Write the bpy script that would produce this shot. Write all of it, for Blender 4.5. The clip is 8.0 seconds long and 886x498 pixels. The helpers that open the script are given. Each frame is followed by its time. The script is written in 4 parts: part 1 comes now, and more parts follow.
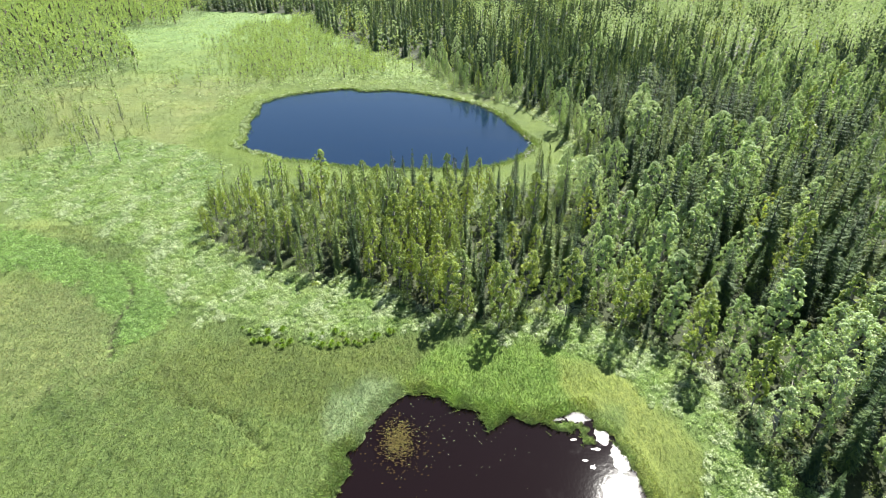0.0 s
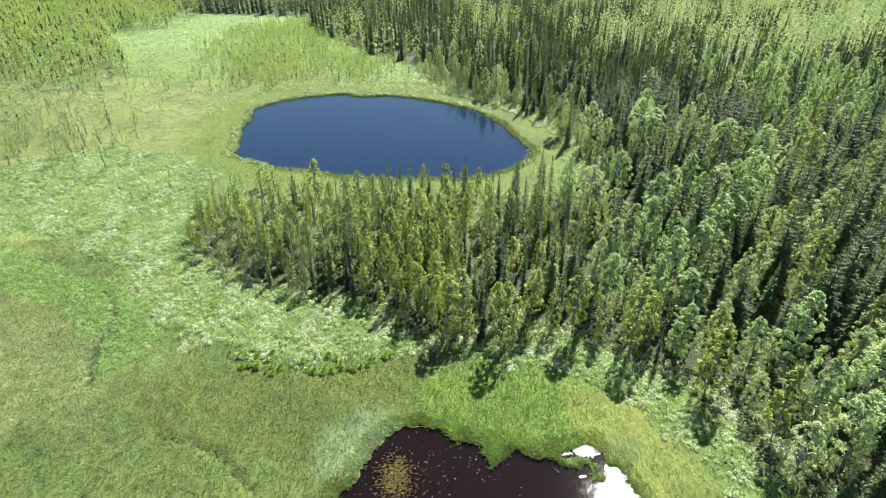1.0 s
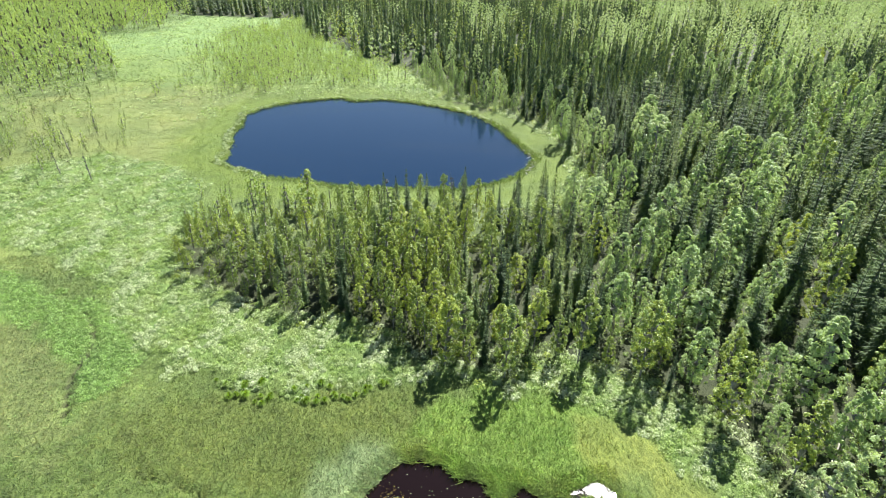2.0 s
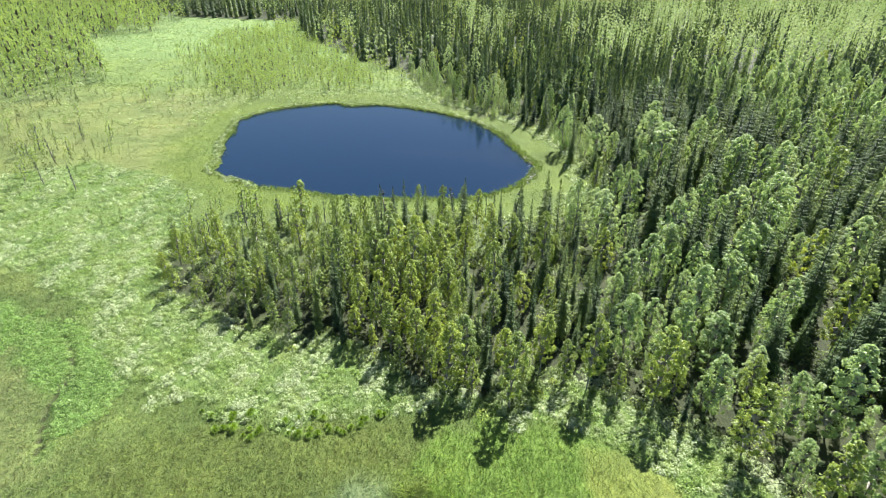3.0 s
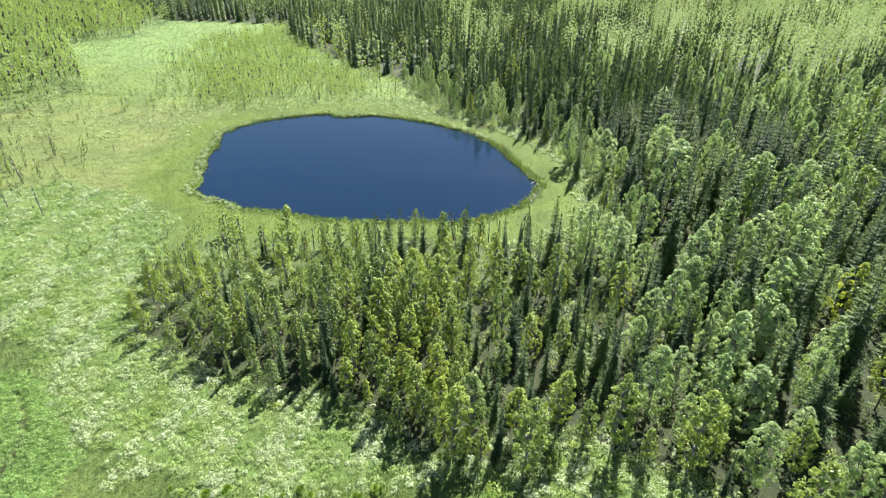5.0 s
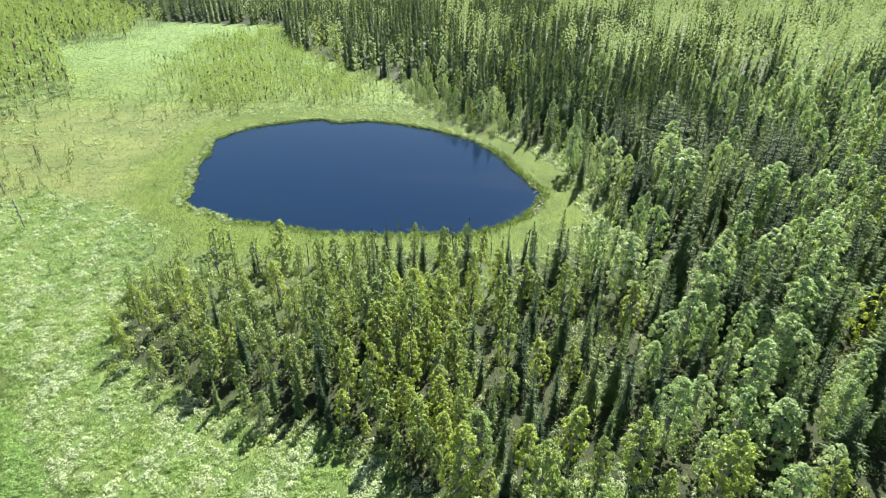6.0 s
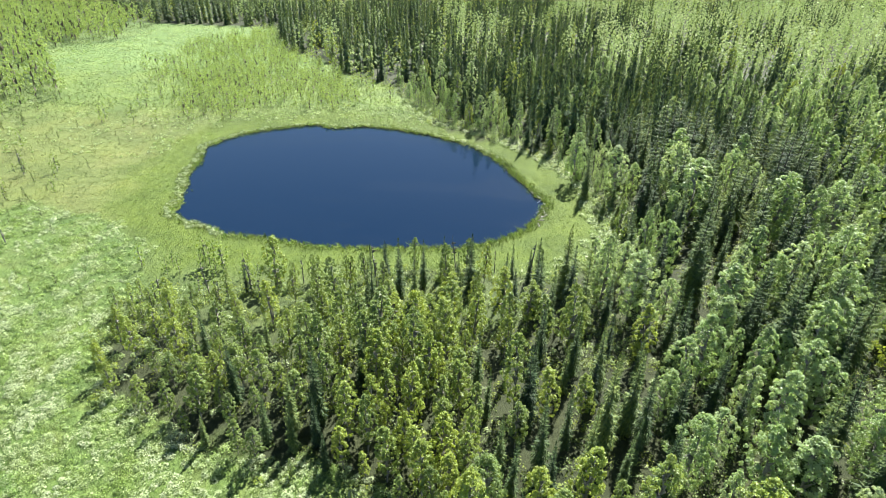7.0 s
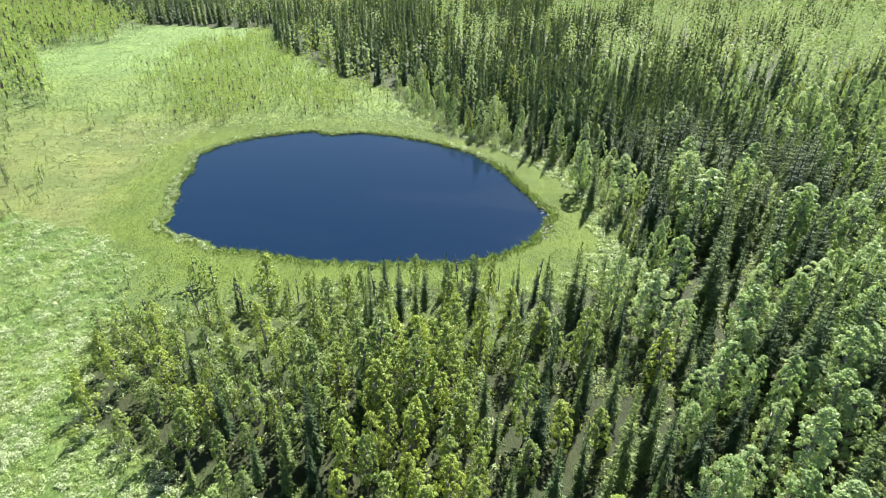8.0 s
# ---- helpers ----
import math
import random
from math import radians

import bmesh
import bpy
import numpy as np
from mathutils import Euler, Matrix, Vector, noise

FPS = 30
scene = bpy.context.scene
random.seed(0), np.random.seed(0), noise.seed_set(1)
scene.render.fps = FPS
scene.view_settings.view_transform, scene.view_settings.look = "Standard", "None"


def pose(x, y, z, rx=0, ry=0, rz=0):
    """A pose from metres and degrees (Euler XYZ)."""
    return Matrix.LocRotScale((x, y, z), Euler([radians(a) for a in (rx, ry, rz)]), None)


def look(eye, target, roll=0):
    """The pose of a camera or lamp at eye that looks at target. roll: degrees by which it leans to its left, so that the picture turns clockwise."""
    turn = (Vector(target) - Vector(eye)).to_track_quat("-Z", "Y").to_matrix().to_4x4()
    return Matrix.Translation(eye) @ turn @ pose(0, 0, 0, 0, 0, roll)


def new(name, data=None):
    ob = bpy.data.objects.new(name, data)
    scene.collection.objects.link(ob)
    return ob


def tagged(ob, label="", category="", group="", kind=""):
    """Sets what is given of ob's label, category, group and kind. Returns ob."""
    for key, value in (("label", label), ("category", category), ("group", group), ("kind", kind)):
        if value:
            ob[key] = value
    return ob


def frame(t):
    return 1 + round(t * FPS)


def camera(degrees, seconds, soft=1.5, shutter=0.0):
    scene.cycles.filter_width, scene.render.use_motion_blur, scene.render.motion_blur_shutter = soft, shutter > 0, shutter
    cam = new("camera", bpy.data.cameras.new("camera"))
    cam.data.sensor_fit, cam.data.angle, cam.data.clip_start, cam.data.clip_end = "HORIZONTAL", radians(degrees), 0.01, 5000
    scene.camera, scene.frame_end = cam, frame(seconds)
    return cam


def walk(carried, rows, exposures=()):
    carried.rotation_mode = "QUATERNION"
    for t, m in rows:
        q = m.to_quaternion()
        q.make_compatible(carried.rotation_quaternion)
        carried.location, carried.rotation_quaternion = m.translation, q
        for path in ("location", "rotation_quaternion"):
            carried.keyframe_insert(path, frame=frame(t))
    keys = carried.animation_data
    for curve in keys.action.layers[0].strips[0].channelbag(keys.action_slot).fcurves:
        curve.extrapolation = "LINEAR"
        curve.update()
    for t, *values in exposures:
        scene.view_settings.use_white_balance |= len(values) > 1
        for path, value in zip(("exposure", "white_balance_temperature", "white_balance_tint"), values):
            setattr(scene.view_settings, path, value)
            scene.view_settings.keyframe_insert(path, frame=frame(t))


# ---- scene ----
cam = camera(75.1, 8.0, soft=0.3)
# seconds, eye x y z, yaw (to the left), pitch (up), roll
ROWS = [(t, 0.731 - 0.402 * t - 0.0147 * t * t, 0.856 + 4.607 * t + 0.0145 * t * t, 47.81 - 0.0355 * t + 0.0106 * t * t,
         0.153 - 0.4363 * t + 0.0032 * t * t, -29.967 + 0.1025 * t - 0.009 * t * t, 1.140 + 0.1213 * t - 0.0045 * t * t)
        for t in (0.0, 1.0, 2.0, 3.0, 4.0, 5.0, 6.0, 7.0, 8.0)]
walk(cam, [(t, pose(x, y, z, 0, 0, yaw) @ pose(0, 0, 0, 90 + pitch, 0, 0) @ pose(0, 0, 0, 0, 0, roll)) for t, x, y, z, yaw, pitch, roll in ROWS])

# ---- world and sun ----
SUN = Vector((0.277, 0.580, 0.766)).normalized()
world = bpy.data.worlds.new("sky")
scene.world = world
world.use_nodes = True
sky = world.node_tree.nodes.new("ShaderNodeTexSky")
sky.sky_type, sky.sun_disc = "NISHITA", False
sky.dust_density, sky.ozone_density = 0.3, 2.2
sky.sun_elevation = math.asin(SUN.z)
sky.sun_rotation = math.atan2(SUN.x, SUN.y)
backing = world.node_tree.nodes["Background"]
world.node_tree.links.new(sky.outputs[0], backing.inputs[0])
backing.inputs[1].default_value = 0.050
lamp = bpy.data.lights.new("sun", "SUN")
lamp.energy, lamp.angle, lamp.color = 5.0, radians(0.53), (0.985, 0.965, 0.895)
sun = new("sun", lamp)
sun.matrix_world = look((120, 260, 330), Vector((120, 260, 330)) - SUN)
scene.view_settings.exposure = 1.7

# ---- materials ----


def shader(name):
    m = bpy.data.materials.new(name)
    m.use_nodes = True
    return m, m.node_tree.nodes, m.node_tree.links, m.node_tree.nodes["Principled BSDF"]


def ramp(nodes, stops):
    r = nodes.new("ShaderNodeValToRGB")
    r.color_ramp.elements[0].position, r.color_ramp.elements[-1].position = stops[0][0], stops[-1][0]
    r.color_ramp.elements[0].color, r.color_ramp.elements[-1].color = (*stops[0][1], 1), (*stops[-1][1], 1)
    for p, c in stops[1:-1]:
        r.color_ramp.elements.new(p).color = (*c, 1)
    return r


def noise_node(nodes, links, scale, detail=4.0, rough=0.6, stretch=None):
    tc = nodes.new("ShaderNodeNewGeometry")
    n = nodes.new("ShaderNodeTexNoise")
    n.inputs["Scale"].default_value, n.inputs["Detail"].default_value, n.inputs["Roughness"].default_value = scale, detail, rough
    if stretch:
        mp = nodes.new("ShaderNodeMapping")
        mp.inputs["Scale"].default_value = stretch
        links.new(tc.outputs["Position"], mp.inputs[0])
        links.new(mp.outputs[0], n.inputs["Vector"])
    else:
        links.new(tc.outputs["Position"], n.inputs["Vector"])
    return n


def math_node(nodes, links, op, a, b):
    n = nodes.new("ShaderNodeMath")
    n.operation = op
    for i, v in enumerate((a, b)):
        if isinstance(v, (int, float)):
            n.inputs[i].default_value = v
        else:
            links.new(v, n.inputs[i])
    return n.outputs[0]


def mix_color(nodes, links, kind, fac, a, b):
    n = nodes.new("ShaderNodeMix")
    n.data_type, n.blend_type = "RGBA", kind
    for sock, v in ((n.inputs[0], fac), (n.inputs[6], a), (n.inputs[7], b)):
        if isinstance(v, (int, float)):
            sock.default_value = v
        elif isinstance(v, tuple):
            sock.default_value = (*v, 1)
        else:
            links.new(v, sock)
    return n.outputs[2]


def leaf_material(name, stops, rough, gloss, through_light, warm, uneven=0.3, by_tree=True):
    """Leaves: tone by tree and by leaf, some light let through."""
    m, nodes, links, bsdf = shader(name)
    info, geo, att = nodes.new("ShaderNodeObjectInfo"), nodes.new("ShaderNodeNewGeometry"), nodes.new("ShaderNodeAttribute")
    att.attribute_name = "tone"
    tree = math_node(nodes, links, "FRACT", math_node(nodes, links, "ADD", info.outputs["Random"] if by_tree else 0.0, att.outputs["Fac"]), 0.0)
    leaf = math_node(nodes, links, "MULTIPLY", math_node(nodes, links, "SUBTRACT", geo.outputs["Random Per Island"], 0.5), uneven)
    fac = math_node(nodes, links, "ADD", math_node(nodes, links, "MULTIPLY_ADD", tree, 0.7), leaf)
    fac.node.inputs[1].default_value = 0.0
    links.new(leaf, fac.node.inputs[1])
    tree.node.inputs[1].default_value = 0.0
    fac.node.inputs[0].links[0].from_node.inputs[2].default_value = 0.15
    r = ramp(nodes, stops)
    links.new(fac, r.inputs[0])
    patch = noise_node(nodes, links, 0.9, 3.0)
    tint = ramp(nodes, [(0.3, (0.72, 0.74, 0.7)), (0.7, (1.2, 1.2, 1.15))])
    links.new(patch.outputs["Fac"], tint.inputs[0])
    col = mix_color(nodes, links, "MULTIPLY", 1.0, r.outputs[0], tint.outputs[0])
    links.new(col, bsdf.inputs["Base Color"])
    bsdf.inputs["Roughness"].default_value = rough
    bsdf.inputs["Specular IOR Level"].default_value = gloss
    tr = nodes.new("ShaderNodeBsdfTranslucent")
    links.new(mix_color(nodes, links, "MULTIPLY", 1.0, col, warm), tr.inputs[0])
    mx = nodes.new("ShaderNodeMixShader")
    mx.inputs[0].default_value = through_light
    links.new(bsdf.outputs[0], mx.inputs[1])
    links.new(tr.outputs[0], mx.inputs[2])
    links.new(mx.outputs[0], nodes["Material Output"].inputs[0])
    return m


def cover_material(name, bump, through_light=0.0, rough=0.75, gloss=0.25):
    """Ground plants, coloured by the kind of cover that grows there."""
    m, nodes, links, bsdf = shader(name)
    att = nodes.new("ShaderNodeAttribute")
    att.attribute_name = "cover"
    big = noise_node(nodes, links, 0.09, 5.0, 0.65)
    fine = noise_node(nodes, links, 3.2, 6.0, 0.75, (1.0, 0.45, 1.0))
    r1 = ramp(nodes, [(0.32, (0.72, 0.78, 0.74)), (0.52, (1.0, 1.0, 1.0)), (0.7, (1.24, 1.18, 1.1))])
    r2 = ramp(nodes, [(0.3, (0.5, 0.55, 0.5)), (0.55, (1.0, 1.0, 1.0)), (0.75, (1.5, 1.4, 1.45))])
    links.new(big.outputs["Fac"], r1.inputs[0])
    links.new(fine.outputs["Fac"], r2.inputs[0])
    col = mix_color(nodes, links, "MULTIPLY", 1.0, mix_color(nodes, links, "MULTIPLY", 1.0, att.outputs["Color"], r1.outputs[0]), r2.outputs[0])
    if through_light:
        geo = nodes.new("ShaderNodeNewGeometry")
        r3 = ramp(nodes, [(0.0, (0.8, 0.82, 0.76)), (0.75, (1.15, 1.15, 1.1)), (1.0, (1.8, 1.65, 1.7))])
        links.new(geo.outputs["Random Per Island"], r3.inputs[0])
        col = mix_color(nodes, links, "MULTIPLY", 1.0, col, r3.outputs[0])
    links.new(col, bsdf.inputs["Base Color"])
    bsdf.inputs["Roughness"].default_value, bsdf.inputs["Specular IOR Level"].default_value = rough, gloss
    if bump:
        b = nodes.new("ShaderNodeBump")
        b.inputs["Strength"].default_value, b.inputs["Distance"].default_value = bump, 0.35
        links.new(fine.outputs["Fac"], b.inputs["Height"])
        links.new(b.outputs[0], bsdf.inputs["Normal"])
    if through_light:
        tr = nodes.new("ShaderNodeBsdfTranslucent")
        links.new(col, tr.inputs[0])
        mx = nodes.new("ShaderNodeMixShader")
        mx.inputs[0].default_value = through_light
        links.new(bsdf.outputs[0], mx.inputs[1])
        links.new(tr.outputs[0], mx.inputs[2])
        links.new(mx.outputs[0], nodes["Material Output"].inputs[0])
    return m


def bark_material(name, light, dark, scale, stretch):
    m, nodes, links, bsdf = shader(name)
    n = noise_node(nodes, links, scale, 5.0, 0.7, stretch)
    r = ramp(nodes, [(0.38, dark), (0.6, light)])
    links.new(n.outputs["Fac"], r.inputs[0])
    links.new(r.outputs[0], bsdf.inputs["Base Color"])
    b = nodes.new("ShaderNodeBump")
    b.inputs["Strength"].default_value, b.inputs["Distance"].default_value = 0.5, 0.03
    links.new(n.outputs["Fac"], b.inputs["Height"])
    links.new(b.outputs[0], bsdf.inputs["Normal"])
    bsdf.inputs["Roughness"].default_value = 0.85
    return m


def water_material(name, deep, film, ripple):
    """Peaty water; a thin film dulls its mirror in patches."""
    m, nodes, links, bsdf = shader(name)
    bsdf.inputs["Base Color"].default_value = (*deep, 1)
    bsdf.inputs["IOR"].default_value = 1.333
    n = noise_node(nodes, links, film[0], 4.0, 0.6, film[1])
    r = ramp(nodes, [(film[2], (film[3],) * 3), (film[2] + 0.12, (film[4],) * 3)])
    links.new(n.outputs["Fac"], r.inputs[0])
    links.new(r.outputs[0], bsdf.inputs["Roughness"])
    w = noise_node(nodes, links, ripple[0], 3.0, 0.6)
    b = nodes.new("ShaderNodeBump")
    b.inputs["Strength"].default_value, b.inputs["Distance"].default_value = 1.0, ripple[1]
    links.new(w.outputs["Fac"], b.inputs["Height"])
    links.new(b.outputs[0], bsdf.inputs["Normal"])
    return m


NEEDLES = leaf_material("spruce_needles", [(0.0, (0.026, 0.050, 0.029)), (0.4, (0.060, 0.100, 0.045)), (0.8, (0.126, 0.182, 0.066)), (1.0, (0.21, 0.26, 0.080))], 0.6, 0.18, 0.23, (1.9, 1.7, 0.85), 0.55)
BIRCH_LEAF = leaf_material("birch_leaves", [(0.0, (0.153, 0.222, 0.088)), (0.45, (0.208, 0.280, 0.088)), (0.8, (0.264, 0.333, 0.078)), (1.0, (0.315, 0.377, 0.070))], 0.42, 0.35, 0.40, (1.75, 1.6, 0.75), 0.45)
PALE_LEAF = leaf_material("grey_willow_leaves", [(0.0, (0.222, 0.310, 0.138)), (0.5, (0.305, 0.393, 0.205)), (1.0, (0.405, 0.470, 0.31))], 0.45, 0.42, 0.42, (1.58, 1.58, 0.85), 0.45)
THICKET_LEAF = leaf_material("young_birch_leaves", [(0.0, (0.19, 0.265, 0.10)), (0.5, (0.25, 0.335, 0.12)), (1.0, (0.32, 0.40, 0.13))], 0.5, 0.3, 0.5, (1.5, 1.45, 0.75), 0.3)
PINE_LEAF = leaf_material("pine_needles", [(0.0, (0.08, 0.12, 0.04)), (0.5, (0.12, 0.17, 0.05)), (1.0, (0.17, 0.22, 0.06))], 0.5, 0.4, 0.4, (1.3, 1.3, 0.6))
SHRUB_LEAF = leaf_material("bog_shrub_leaves", [(0.0, (0.19, 0.29, 0.06)), (0.3, (0.27, 0.37, 0.115)), (0.6, (0.37, 0.445, 0.23)), (1.0, (0.52, 0.56, 0.42))], 0.45, 0.45, 0.4, (1.15, 1.2, 0.75), 0.22, False)
GROUND = cover_material("bog_ground", 0.7)
SEDGE = cover_material("sedge_blades", 0.0, 0.45, 0.55, 0.25)
SPRUCE_BARK = bark_material("spruce_bark", (0.15, 0.12, 0.095), (0.06, 0.048, 0.04), 5.0, (1, 1, 0.35))
BIRCH_BARK = bark_material("birch_bark", (0.36, 0.345, 0.31), (0.10, 0.09, 0.08), 3.0, (0.6, 0.6, 1.6))
DRIFT_WOOD = bark_material("bleached_driftwood", (0.62, 0.60, 0.56), (0.36, 0.34, 0.31), 6.0, (1, 1, 0.3))
DEAD_WOOD = bark_material("bleached_dead_wood", (0.30, 0.285, 0.265), (0.14, 0.125, 0.11), 6.0, (1, 1, 0.3))
LAKE = water_material("lake_water", (0.002, 0.011, 0.030), (0.03, (0.5, 1.8, 1.0), 0.47, 0.02, 0.17), (1.6, 0.016))
POOL = water_material("pool_water", (0.006, 0.003, 0.003), (0.25, (1.0, 1.0, 1.0), 0.55, 0.04, 0.06), (2.5, 0.0035))
dull = POOL.node_tree
dull.nodes["Principled BSDF"].inputs["Specular IOR Level"].default_value = 0.3
film = dull.nodes.new("ShaderNodeAttribute")
film.attribute_name = "tone"
bsdf = dull.nodes["Principled BSDF"]
plain = bsdf.inputs["Roughness"].links[0].from_socket
ragged = noise_node(dull.nodes, dull.links, 1.7, 5.0, 0.7)
level = math_node(dull.nodes, dull.links, "ADD", film.outputs["Fac"], math_node(dull.nodes, dull.links, "MULTIPLY", math_node(dull.nodes, dull.links, "SUBTRACT", ragged.outputs["Fac"], 0.5), 1.6))
skin_here = math_node(dull.nodes, dull.links, "MULTIPLY", math_node(dull.nodes, dull.links, "GREATER_THAN", level, 0.5), 0.30)
dull.links.new(math_node(dull.nodes, dull.links, "MAXIMUM", plain, skin_here), bsdf.inputs["Roughness"])

LAKE.node_tree.nodes["Principled BSDF"].inputs["Specular IOR Level"].default_value = 0.43

# ---- plan ----
LAKE_SHORE = [(-47.8, 130.5), (-49.4, 142.4), (-51.5, 149.2), (-51.3, 156.9), (-53.1, 166.0), (-49.7, 171.2), (-46.9, 175.4), (-40.9, 179.0),
              (-33.1, 182.5), (-29.7, 183.7), (-25.7, 180.6), (-17.4, 182.8), (-10.1, 181.3), (-0.7, 176.5), (4.1, 173.4), (9.3, 168.9), (15.0, 159.7),
              (18.7, 146.8), (20.2, 141.9), (22.0, 136.9), (20.7, 132.8), (16.3, 125.2), (12.4, 122.2), (4.0, 117.9), (-1.0, 118.6), (-12.0, 118.0),
              (-21.0, 118.8), (-27.8, 121.2), (-36.0, 122.6), (-39.0, 124.9), (-44.5, 127.4)]
POOL_SHORE = [(-9.3, 36.3), (-8.1, 39.0), (-9.0, 41.7), (-7.6, 42.9), (-6.7, 45.6), (-5.1, 48.6), (-3.8, 50.0), (-1.0, 50.4), (1.3, 49.3),
              (2.9, 48.0), (5.6, 47.5), (6.2, 45.6), (8.5, 47.1), (10.8, 45.8), (13.2, 46.9), (16.8, 48.3), (17.4, 45.9), (18.6, 45.1), (19.3, 43.2),
              (20.4, 40.0), (20.9, 35.0), (19.0, 27.0), (10.0, 22.0), (-2.0, 22.0), (-9.0, 27.0), (-11.5, 32.0)]
FOREST = [(-40, 84), (-35, 81), (-27, 76), (-18, 73), (-11, 72.3), (-6, 69), (-1, 63.8), (7, 62), (12, 65.5), (17, 65), (24, 61), (30, 56), (33, 48), (34.5, 39), (36, 26),
          (70, 26), (480, 560), (480, 650), (-340, 650), (-300, 480), (-132, 338), (-72, 333), (-60, 284), (-41, 262), (-27, 239), (-12, 224), (-5, 201), (1, 185),
          (12, 174), (19, 168), (25, 159), (30, 152), (31.5, 143), (31, 131), (31, 124), (27, 115), (18, 108.5), (2, 111), (-6, 110.5), (-13, 109), (-23, 106), (-31, 103), (-43, 103), (-44, 94)]
LEFT_WOOD = [(-130, 340), (-128, 290), (-142, 268), (-119, 225), (-106, 205), (-110, 181), (-118, 168), (-102, 150), (-97, 128), (-104, 112), (-135, 112), (-380, 440), (-380, 560), (-300, 480)]
THICKET = [(-64, 186), (-76, 207), (-92, 250), (-96, 282), (-70, 318), (-60, 284), (-42, 258), (-28, 234), (-18, 218), (-19, 201), (-34, 194), (-48, 191)]
SHRUBS = [(-100, 108), (-72, 90), (-62, 88), (-49, 79), (-37.5, 66.5), (-29, 62.6), (-23.5, 59.5), (-15, 58.6), (-5.6, 61.5), (-1.8, 61), (9, 60), (16, 58), (23, 52), (26.5, 47), (28, 42),
          (27, 34), (40, 34), (38, 50), (30, 60), (20, 69), (0, 72), (-15, 77), (-28, 84), (-36, 92), (-45, 108), (-47, 118), (-58, 128), (-75, 133), (-88, 126)]
FERNS = [(-76, 87), (-66, 84), (-53, 77.4), (-44.5, 75), (-38.5, 68), (-35.5, 64.5), (-39, 54), (-42.6, 61), (-51.9, 70), (-62, 74), (-76, 74)]


def signed(px, py, outline):
    """Distance to an outline, negative inside."""
    poly = np.array(outline, float)
    best, inside = np.full(px.shape, 1e18), np.zeros(px.shape, bool)
    for (ax, ay), (bx, by) in zip(poly, np.roll(poly, -1, 0)):
        ex, ey = bx - ax, by - ay
        u = np.clip(((px - ax) * ex + (py - ay) * ey) / (ex * ex + ey * ey), 0, 1)
        best = np.minimum(best, (px - ax - u * ex) ** 2 + (py - ay - u * ey) ** 2)
        if ey:
            inside ^= ((ay > py) != (by > py)) & (px < ax + (py - ay) * ex / ey)
    d = np.sqrt(best)
    return np.where(inside, -d, d)


WAVES = [(f, np.random.uniform(0, 2 * math.pi), np.random.uniform(0, 2 * math.pi)) for f in np.geomspace(0.6, 1.7, 7)]


def wavy(px, py, size):
    """Smooth, aperiodic unevenness of about -1 to 1."""
    s = 0
    for i, (f, a, p) in enumerate(WAVES):
        k = 2 * math.pi * f / size
        s = s + np.sin(k * (px * math.cos(a) + py * math.sin(a)) + p + 1.7 * np.sin(k * 0.37 * (py * math.cos(a) - px * math.sin(a)) + i))
    return s / 3.2


def smooth(x, a, b):
    u = np.clip((x - a) / (b - a), 0, 1)
    return u * u * (3 - 2 * u)


def blob(px, py, x, y, rx, ry):
    return 1 - smooth(np.hypot((px - x) / rx, (py - y) / ry) + 0.18 * wavy(px, py, 6.0), 0.65, 1.15)


ISLETS = [(6.0, 46.6, 0.9, 1.3), (14.3, 45.5, 1.5, 0.75), (16.2, 43.7, 0.7, 0.5), (12.2, 46.4, 0.6, 0.5), (16.0, 45.2, 0.6, 0.6)]


def shore_distance(px, py):
    rag = 0.35 * wavy(px, py, 2.3) + 0.25 * wavy(px, py, 0.9)
    pool = signed(px, py, POOL_SHORE)
    for x, y, rx, ry in ISLETS:
        pool = np.maximum(pool, (1 - np.hypot((px - x) / rx, (py - y) / ry)) * min(rx, ry) - 0.1)
    return np.minimum(signed(px, py, LAKE_SHORE) + rag * 1.3, pool + rag * 0.8)


def height(px, py):
    d = shore_distance(px, py)
    h = -1.2 + 1.45 * smooth(d, -1.3, 0.25) + 0.2 * smooth(d, 0.5, 6)
    h = h + smooth(d, 0, 3) * (0.10 * wavy(px, py, 4.0) + 0.08 * wavy(px, py, 1.4) + 0.12 * wavy(px, py, 19.0))
    for x0, y0, x1, y1, w in DITCHES:
        ex, ey = x1 - x0, y1 - y0
        u = np.clip(((px - x0) * ex + (py - y0) * ey) / (ex * ex + ey * ey), 0, 1)
        g = np.hypot(px - x0 - u * ex, py - y0 - u * ey) + 0.2 * wavy(px, py, 2.0)
        h = h - 0.55 * (1 - smooth(g, 0.1, w))
    return h


DITCHES = [(-47.2, 73.5, -43.4, 68.3, 0.7), (-43.4, 68.3, -42.6, 61.5, 0.8), (-42.6, 61.5, -40.2, 55.0, 0.6), (-29.1, 47.8, -22.0, 45.7, 0.35),
           (-22.0, 45.7, -19.5, 43.4, 0.4), (-19.5, 43.4, -17.0, 41.0, 0.4)]


